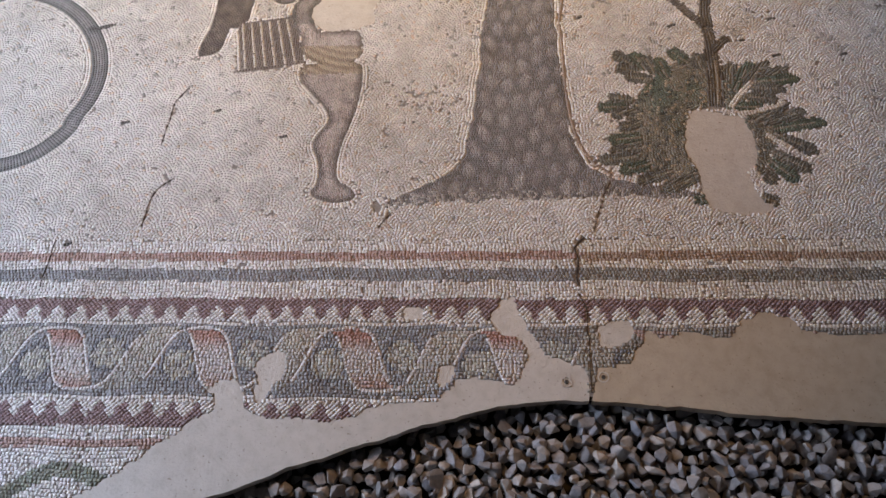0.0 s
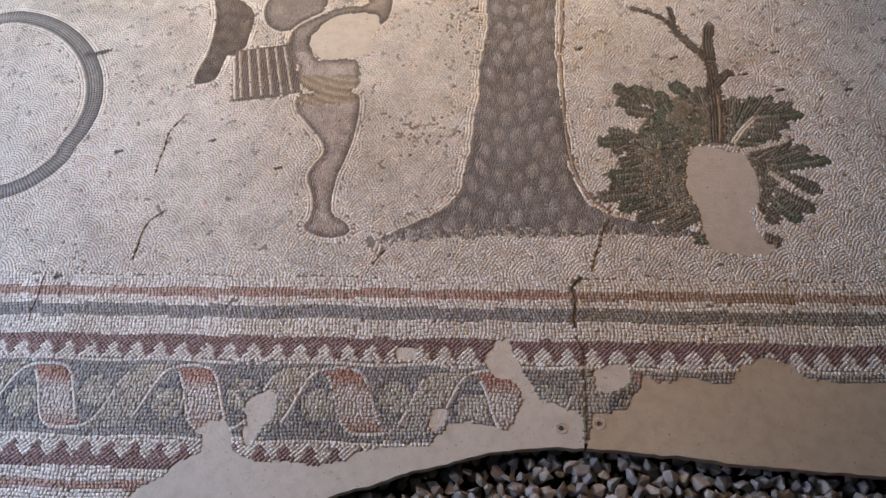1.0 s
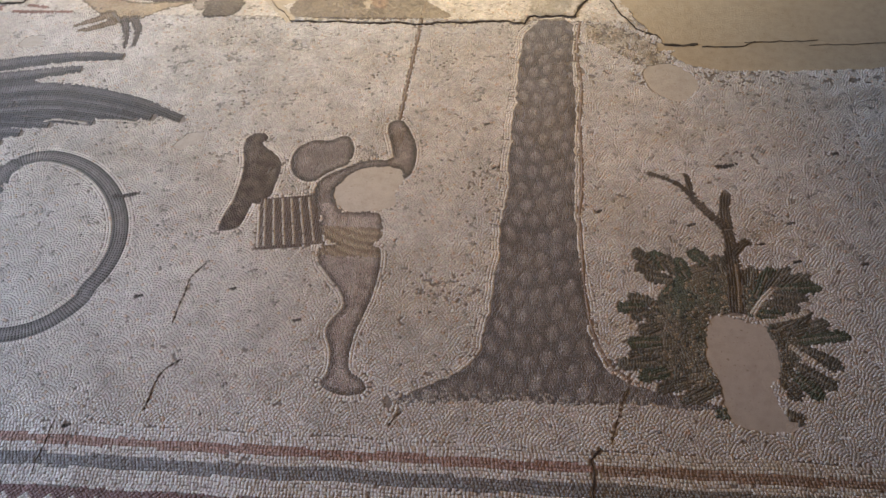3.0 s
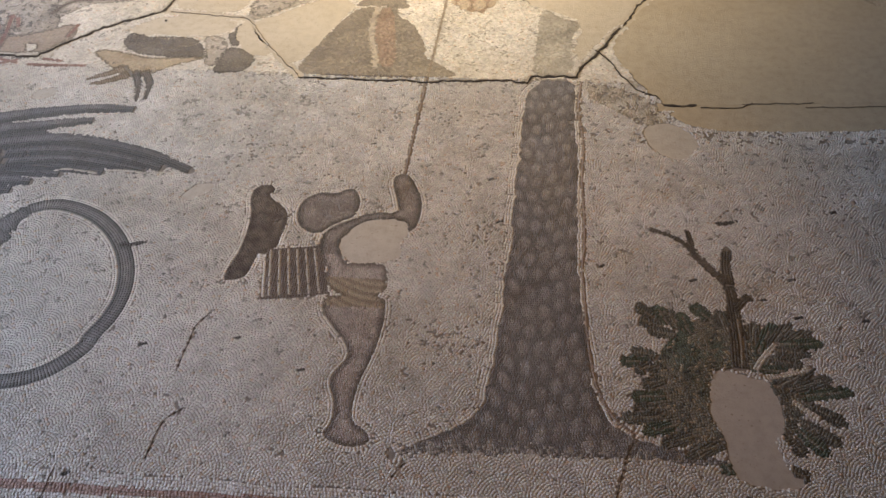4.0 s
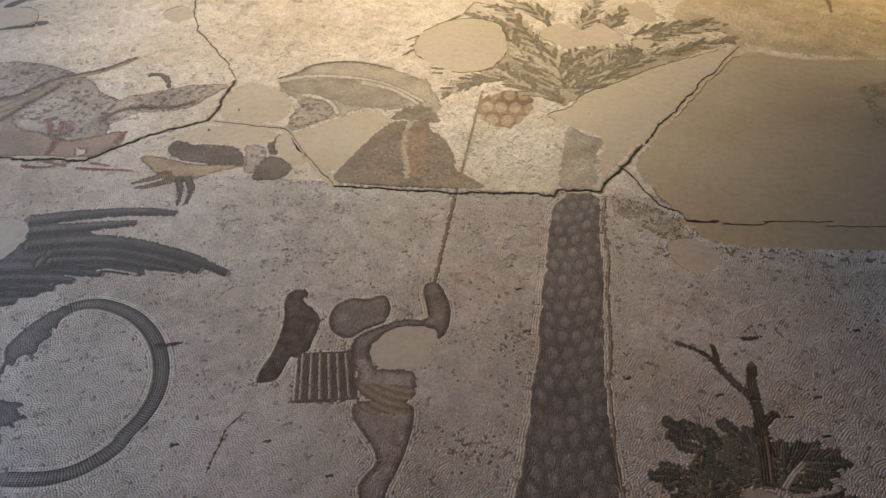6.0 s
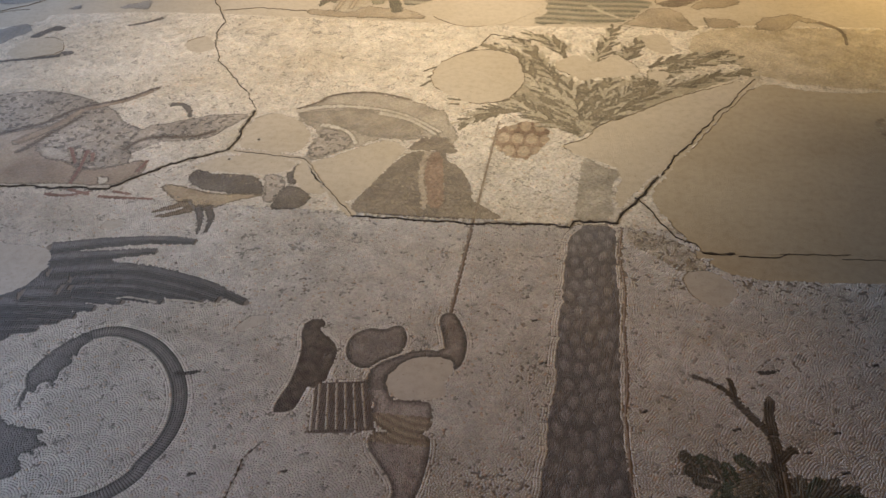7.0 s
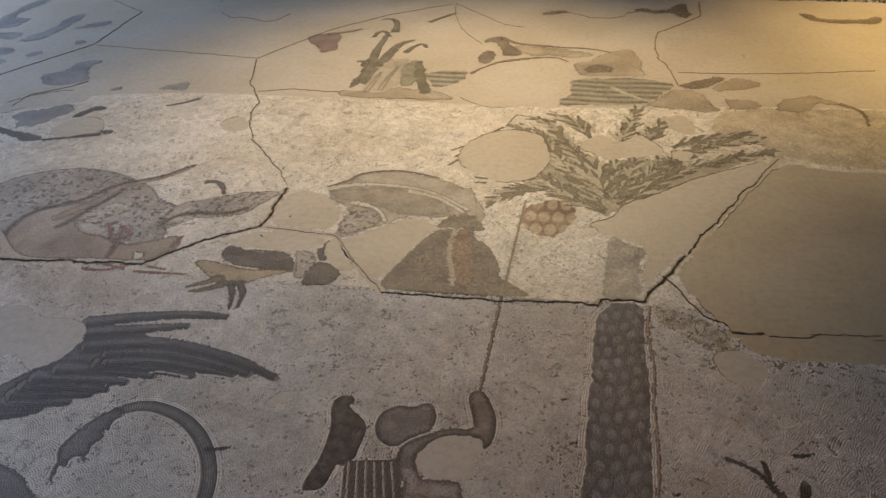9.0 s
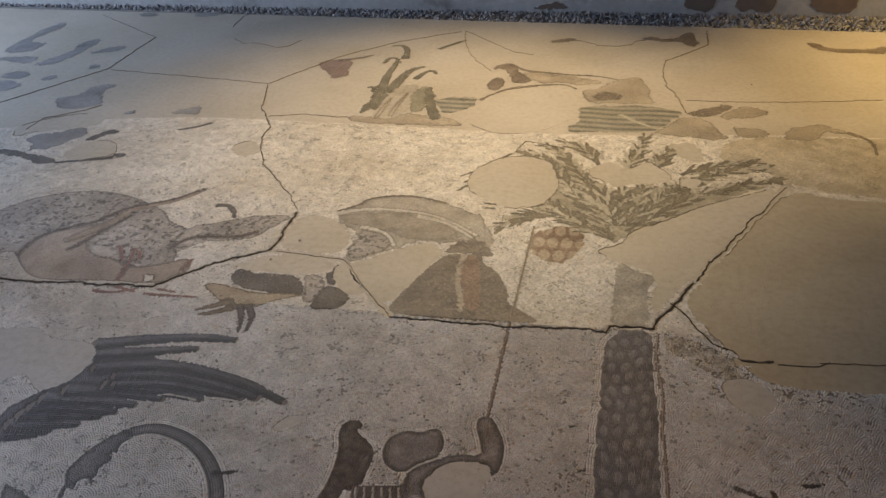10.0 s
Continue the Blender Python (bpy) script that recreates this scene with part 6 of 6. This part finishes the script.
for key, kind in PATCHES:
    if O[key][0][1] > 235 and key not in ("pl_a", "pl_b", "pl_d"):
        p = np.vstack([patch_outline[key], patch_outline[key][:1]])
        at = 0
        while at < len(p) - 6:
            n = rr.randint(6, 26)
            if rr.random() < 0.38 and len(p[at:at + n]) > 5:
                joint(p[at:at + n], 0.13, 0.09, JOINT_FILL, "line of dirt and edge shade along the rim of a plaster fill", "rim_dirt_shade")
            at += n

EDGE = 0.75


def lay(values, points, tone, name, label, size, parent=floor, split=None, stuff=False, across=False):
    global RIM
    x, y, a = points
    lab = label_at(x, y)
    keep = np.isin(lab, values)
    # uneven loss of single stones
    keep &= rng.random(len(x)) > 0.001 + 0.07 * (grain(x, y, 7, 4.0) > 0.85) + 0.03 * (grain(x, y, 3.1, 1.0) > 0.84)
    x, y, a, lab = x[keep], y[keep], a[keep], lab[keep]
    edge = np.zeros(len(x), bool)
    for dx, dy in ((EDGE, 0), (-EDGE, 0), (0, EDGE), (0, -EDGE)):
        edge |= label_at(x + dx, y + dy) != lab
    RIM = edge.copy()
    for dx, dy in ((1.5, 0), (-1.5, 0), (0, 1.5), (0, -1.5)):
        RIM |= label_at(x + dx, y + dy) != lab
    c = tone(x, y, edge)
    ids = split(x, y) if split else np.zeros(len(x), int)
    for k in np.unique(ids):
        on = ids == k
        if on.sum() < 3 and split:
            continue
        use = name[1] if isinstance(name, tuple) and k else name[0] if isinstance(name, tuple) else name
        ob = tesserae(use, x[on], y[on], a[on], c[on], size, parent, label if not k else "", across)
        if stuff and not k:
            tagged(ob, kind="stuff")


def split_triangles(x, y):
    """0: the dark band; any other number: one white triangle."""
    out = np.zeros(len(x), int)
    for n, (up, base, x_first) in enumerate(((1, 91.7, -97.3), (-1, 74.5, -95.3))):
        s = (y - base) * up
        k = (x - x_first) / 4.8
        off = np.abs(k - np.round(k)) * 4.8
        on = (s > -1) & (s < 3.2) & (off < 2.66 - 0.86 * s)
        out[on] = (np.round(k)[on] + 100 + 400 * n).astype(int)
    return out


def diamonds():
    """Tesserae set on their corners for the two bands of triangles."""
    xs, ys = [], []
    for up, base, x_first in ((1, 91.7, -97.3), (-1, 74.5, -95.3)):
        k, m = np.meshgrid(np.arange(-335, 699), np.arange(-2, 12))
        on = (k + m) % 2 == 0
        xs.append(x_first + 0.48 * k[on])
        ys.append(base + up * 0.48 * m[on])
    x, y = np.concatenate(xs), np.concatenate(ys)
    x, y = x + rng.normal(0, 0.04, len(x)), y + rng.normal(0, 0.04, len(x))
    return x, y, np.full(len(x), math.pi / 4) + rng.normal(0, 0.06, len(x))


def split_bands(x, y):
    edges = (65.3, 66.9, 75.6, 90.6, 100.6, 103.4, 105.4, 107.4)
    return np.searchsorted(edges, y) + 1


def split_ovals(x, y):
    """0: the bark between; any other number: one pale bark oval."""
    u, v, q, w = bark_cells(x, y)
    jx, jy = np.sin(q * 12.9 + w * 78.2), np.sin(q * 39.3 + w * 11.1)
    e = ((u - q - 0.5 - 0.12 * jx) / 0.36) ** 2 + ((v - w - 0.5 - 0.10 * jy) / 0.40) ** 2
    return np.where(e < 1.0, (w * 60 + q + 140).astype(int), 0)


def split_berries(x, y):
    v = y / 9.0
    w = np.floor(v)
    return (w * 100 + np.floor(x / 5.4 + 0.5 * (w % 2)) + 50).astype(int)


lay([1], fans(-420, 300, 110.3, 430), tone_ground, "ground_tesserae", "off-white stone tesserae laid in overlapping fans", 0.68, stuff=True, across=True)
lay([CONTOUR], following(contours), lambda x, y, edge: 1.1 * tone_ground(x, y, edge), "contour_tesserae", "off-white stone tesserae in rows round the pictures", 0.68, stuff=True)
border = tagged(new("mosaic_border", None), *THINGS["mosaic_border"])
lay([BORDER], rows(-258, 238, 50, 110.3, 0.72, 0.0, 0.28), tone_border, ("band", "band"), "", 0.73, border, split_bands)
lay([TRIANGLE], diamonds(), tone_triangle, ("maroon_band", "white_triangle"), "maroon band between the white triangles", 0.68, border, split_triangles)
made = {"mosaic_border": border}
for n, (thing, name, tone, label, angle, size, path) in enumerate(PIECES):
    jj_, ii_ = np.where(plan == 10 + n)
    if len(jj_) < 4:
        continue
    x0, x1 = X0 + CELL * (ii_.min() - 2), X0 + CELL * (ii_.max() + 3)
    y0, y1 = Y0 + CELL * (jj_.min() - 2), Y0 + CELL * (jj_.max() + 3)
    if thing not in made or THINGS[thing][2]:
        made[thing] = tagged(new(thing, None), *THINGS[thing])
    points = along(*path) if path else rows(x0, x1, y0, y1, size, angle, 0.5)
    if path:
        size = min(2 * path[1], 0.7) * 1.05
    lay([10 + n], points, tone, (name, "bark_oval") if name == "trunk" else name, label, size, made[thing], {"trunk": split_ovals, "berry": split_berries }.get(name))


# ---- small fixing pins in the plaster ----
def pin(x, y):
    bm = bmesh.new()
    bmesh.ops.create_cone(bm, cap_ends=True, segments=16, radius1=0.0045, radius2=0.0038, depth=0.0024)
    ob = part("fixing_pin", bm, METAL_DARK)
    bm = bmesh.new()
    made_ = bmesh.ops.create_circle(bm, segments=24, radius=0.011)["verts"]
    inner = bmesh.ops.create_circle(bm, segments=24, radius=0.0085)["verts"]
    for k in range(24):
        bm.faces.new((made_[k], made_[(k + 1) % 24], inner[(k + 1) % 24], inner[k]))
    up = bmesh.ops.extrude_face_region(bm, geom=bm.faces[:])
    for v in up["geom"]:
        if isinstance(v, bmesh.types.BMVert):
            v.co.z += 0.0008
    bmesh.ops.recalc_face_normals(bm, faces=bm.faces)
    part("plaster_collar", bm, PLASTER_NEAR, ob)
    ob.location = (x / 100, y / 100, -0.0002)
    return tagged(ob, "small dark fixing pin set flush in plaster", "pin", "fixing pins in the plaster")


for x, y in O["pins"]:
    pin(x, y)


# ---- gravel ----
def stone_mesh(seed, size):
    r = random.Random(seed)
    bm = bmesh.new()
    flat = (r.uniform(0.75, 1.25), r.uniform(0.7, 1.0), r.uniform(0.55, 0.85))
    for _ in range(12):
        v = Vector((r.gauss(0, 1), r.gauss(0, 1), r.gauss(0, 1))).normalized() * size * r.uniform(0.47, 0.58)
        bm.verts.new((v.x * flat[0], v.y * flat[1], v.z * flat[2]))
    hull = bmesh.ops.convex_hull(bm, input=bm.verts)
    loose = [v for v in bm.verts if not v.link_faces]
    bmesh.ops.delete(bm, geom=loose, context="VERTS")
    bmesh.ops.dissolve_limit(bm, angle_limit=0.33, verts=bm.verts, edges=bm.edges)
    bmesh.ops.bevel(bm, geom=bm.edges[:], offset=size * 0.025, segments=1, affect="EDGES", clamp_overlap=True)
    me = bpy.data.meshes.new("stone")
    bm.to_mesh(me)
    bm.free()
    me.materials.append(STONE)
    return me


ground = box("ground", (-40, -40, -0.30), (40, 40, -0.14), SOIL)
tagged(ground, "dark bare soil under the gravel", "ground", kind="structure")

front_y = lambda x: float(np.interp(x, [p[0] / 100 for p in front], [p[1] / 100 for p in front]))
STONES = [stone_mesh(k, 0.035) for k in range(14)]
gravel = tagged(new("gravel_bed", None), "loose bed of crushed grey limestone gravel", "gravel", kind="structure")
r = random.Random(11)


def heap(xa, xb, ya, yb, z, pitch, keep):
    out = []
    for i in range(int((xb - xa) / pitch)):
        for j in range(int((yb - ya) / pitch)):
            x = xa + (i + 0.5 * (j % 2) + r.uniform(-0.25, 0.25)) * pitch
            y = ya + (j + r.uniform(-0.25, 0.25)) * pitch
            if keep(x, y):
                m = pose(x, y, z + r.uniform(-0.006, 0.006), r.uniform(0, 360), r.uniform(0, 360), r.uniform(0, 360))
                out.append(m @ Matrix.Diagonal((*[r.uniform(0.68, 1.22)] * 3, 1)))
    return out


def joined_stones(name, places, meshes, parent, label, mat=STONE):
    verts, faces = [], []
    src = [(np.array([v.co[:] for v in me.vertices]), [tuple(p.vertices) for p in me.polygons]) for me in meshes]
    for k, m in enumerate(places):
        co, fs = src[k % len(src)]
        a = np.array(m)
        base = len(verts)
        verts.extend(map(tuple, co @ a[:3, :3].T + a[:3, 3]))
        faces.extend(tuple(base + i for i in f) for f in fs)
    return tagged(finish(name, verts, faces, mat, parent, label), kind="stuff")


top = heap(-0.46, 0.92, 0.44, 0.78, -0.040, 0.0245, lambda x, y: y < front_y(x) - 0.012 and y > 0.50)
top.sort(key=lambda m: -m.translation.y)
for m in top[:300]:
    ob = new("stone", STONES[r.randrange(len(STONES))])
    ob.matrix_world = m
    ob.parent = gravel
more = top[300:] + heap(-0.9, 1.3, 0.15, 0.86, -0.060, 0.0245, lambda x, y: y < front_y(x) + 0.06) + heap(-0.9, 1.3, 0.15, 0.52, -0.040, 0.0250, lambda x, y: y < 0.50 and y < front_y(x) - 0.012) + heap(-2.55, 3.95, -0.6, 0.72, -0.046, 0.042, lambda x, y: y < front_y(x) - 0.02 and not (-0.9 < x < 1.3 and y > 0.15))
joined_stones("gravel_rest", more, STONES, gravel, "more of the crushed grey gravel")

SMALL = [stone_mesh(40 + k, 0.035) for k in range(6)]
far_edge = lambda x: 5.66 + (4.0 - x) * 0.51 / 11.0
strip = heap(-6.6, 3.95, 5.6, 6.22, -0.020, 0.032, lambda x, y: y > far_edge(x) + 0.012)
far_gravel = joined_stones("gravel_strip", strip, SMALL, None, "narrow strip of pale grey gravel along the wall foot", STONE_PALE)
tagged(far_gravel, category="gravel", kind="stuff")

# ---- the room that closes the place ----
wall_north = tagged(box("wall_north", (-7.2, 6.2, -0.2), (4.4, 6.5, 3.4), WALL), "stained grey plastered wall with dark damp patches", "wall", kind="structure")
for x0, x1, high, k in ((0.60, 0.80, 0.34, 0), (0.93, 1.20, 0.22, 1), (1.42, 1.73, 0.46, 2), (-0.45, -0.2, 0.05, 3), (2.3, 2.9, 0.3, 4)):
    ring = [(x0, 0.0), (x1, 0.0), (x1 - 0.03, 0.5 * high), (x1 - 0.09, 0.9 * high), (0.5 * (x0 + x1), high), (x0 + 0.05, 0.7 * high), (x0 - 0.02, 0.3 * high)]
    loop = ragged(smooth(100 * np.array(ring)), 1.9, 1.6) / 100
    bm = bmesh.new()
    face = bm.faces.new([bm.verts.new((p[0], 6.2005, p[1])) for p in loop])
    for v in bmesh.ops.extrude_face_region(bm, geom=[face])["geom"]:
        if isinstance(v, bmesh.types.BMVert):
            v.co.y -= 0.004
    bmesh.ops.recalc_face_normals(bm, faces=bm.faces)
    bmesh.ops.triangulate(bm, faces=[f for f in bm.faces if len(f.verts) > 4])
    part("damp_patch", bm, DAMP, wall_north, "dark brown patch of bared damp render")
wall_east = tagged(box("wall_east", (4.0, -3.0, -0.2), (4.3, 6.19, 3.4), PAINT), "plain pale painted wall", "wall", kind="structure")
wall_south = tagged(box("wall_south", (-7.2, -3.3, -0.2), (4.3, -3.0, 3.4), PAINT), "plain pale painted wall", "wall", kind="structure")


def pierced(name, boxes, label):
    bm = bmesh.new()
    for lo, hi in boxes:
        made_ = bmesh.ops.create_cube(bm, size=1)["verts"]
        bmesh.ops.scale(bm, vec=[q - p for p, q in zip(lo, hi)], verts=made_)
        bmesh.ops.translate(bm, vec=[(p + q) / 2 for p, q in zip(lo, hi)], verts=made_)
    return tagged(part(name, bm, PAINT), label, "wall", kind="structure")


pierced("wall_west", (((-2.9, -3.0, -0.2), (-2.6, 2.55, 0.7)), ((-2.9, -3.0, 2.1), (-2.6, 2.55, 3.4)), ((-2.9, -3.0, 0.7), (-2.6, 0.2, 2.1)), ((-2.9, 2.3, 0.7), (-2.6, 2.55, 2.1))), "plain pale wall with a wide window opening")
pierced("wall_recess", (((-7.0, 2.56, -0.2), (-2.6, 2.8, 3.4)),), "plain pale painted wall beside a recess")
pierced("wall_west_far", (((-7.0, 2.81, -0.2), (-6.7, 6.19, 1.1)), ((-7.0, 2.81, 2.7), (-6.7, 6.19, 3.4)), ((-7.0, 2.81, 1.1), (-6.7, 2.95, 2.7)), ((-7.0, 5.1, 1.1), (-6.7, 6.19, 2.7))), "plain pale wall with a window opening")
ceiling = tagged(box("ceiling", (-7.2, -3.3, 3.4), (4.4, 6.5, 3.6), PAINT), "plain pale painted ceiling", "ceiling", kind="structure")
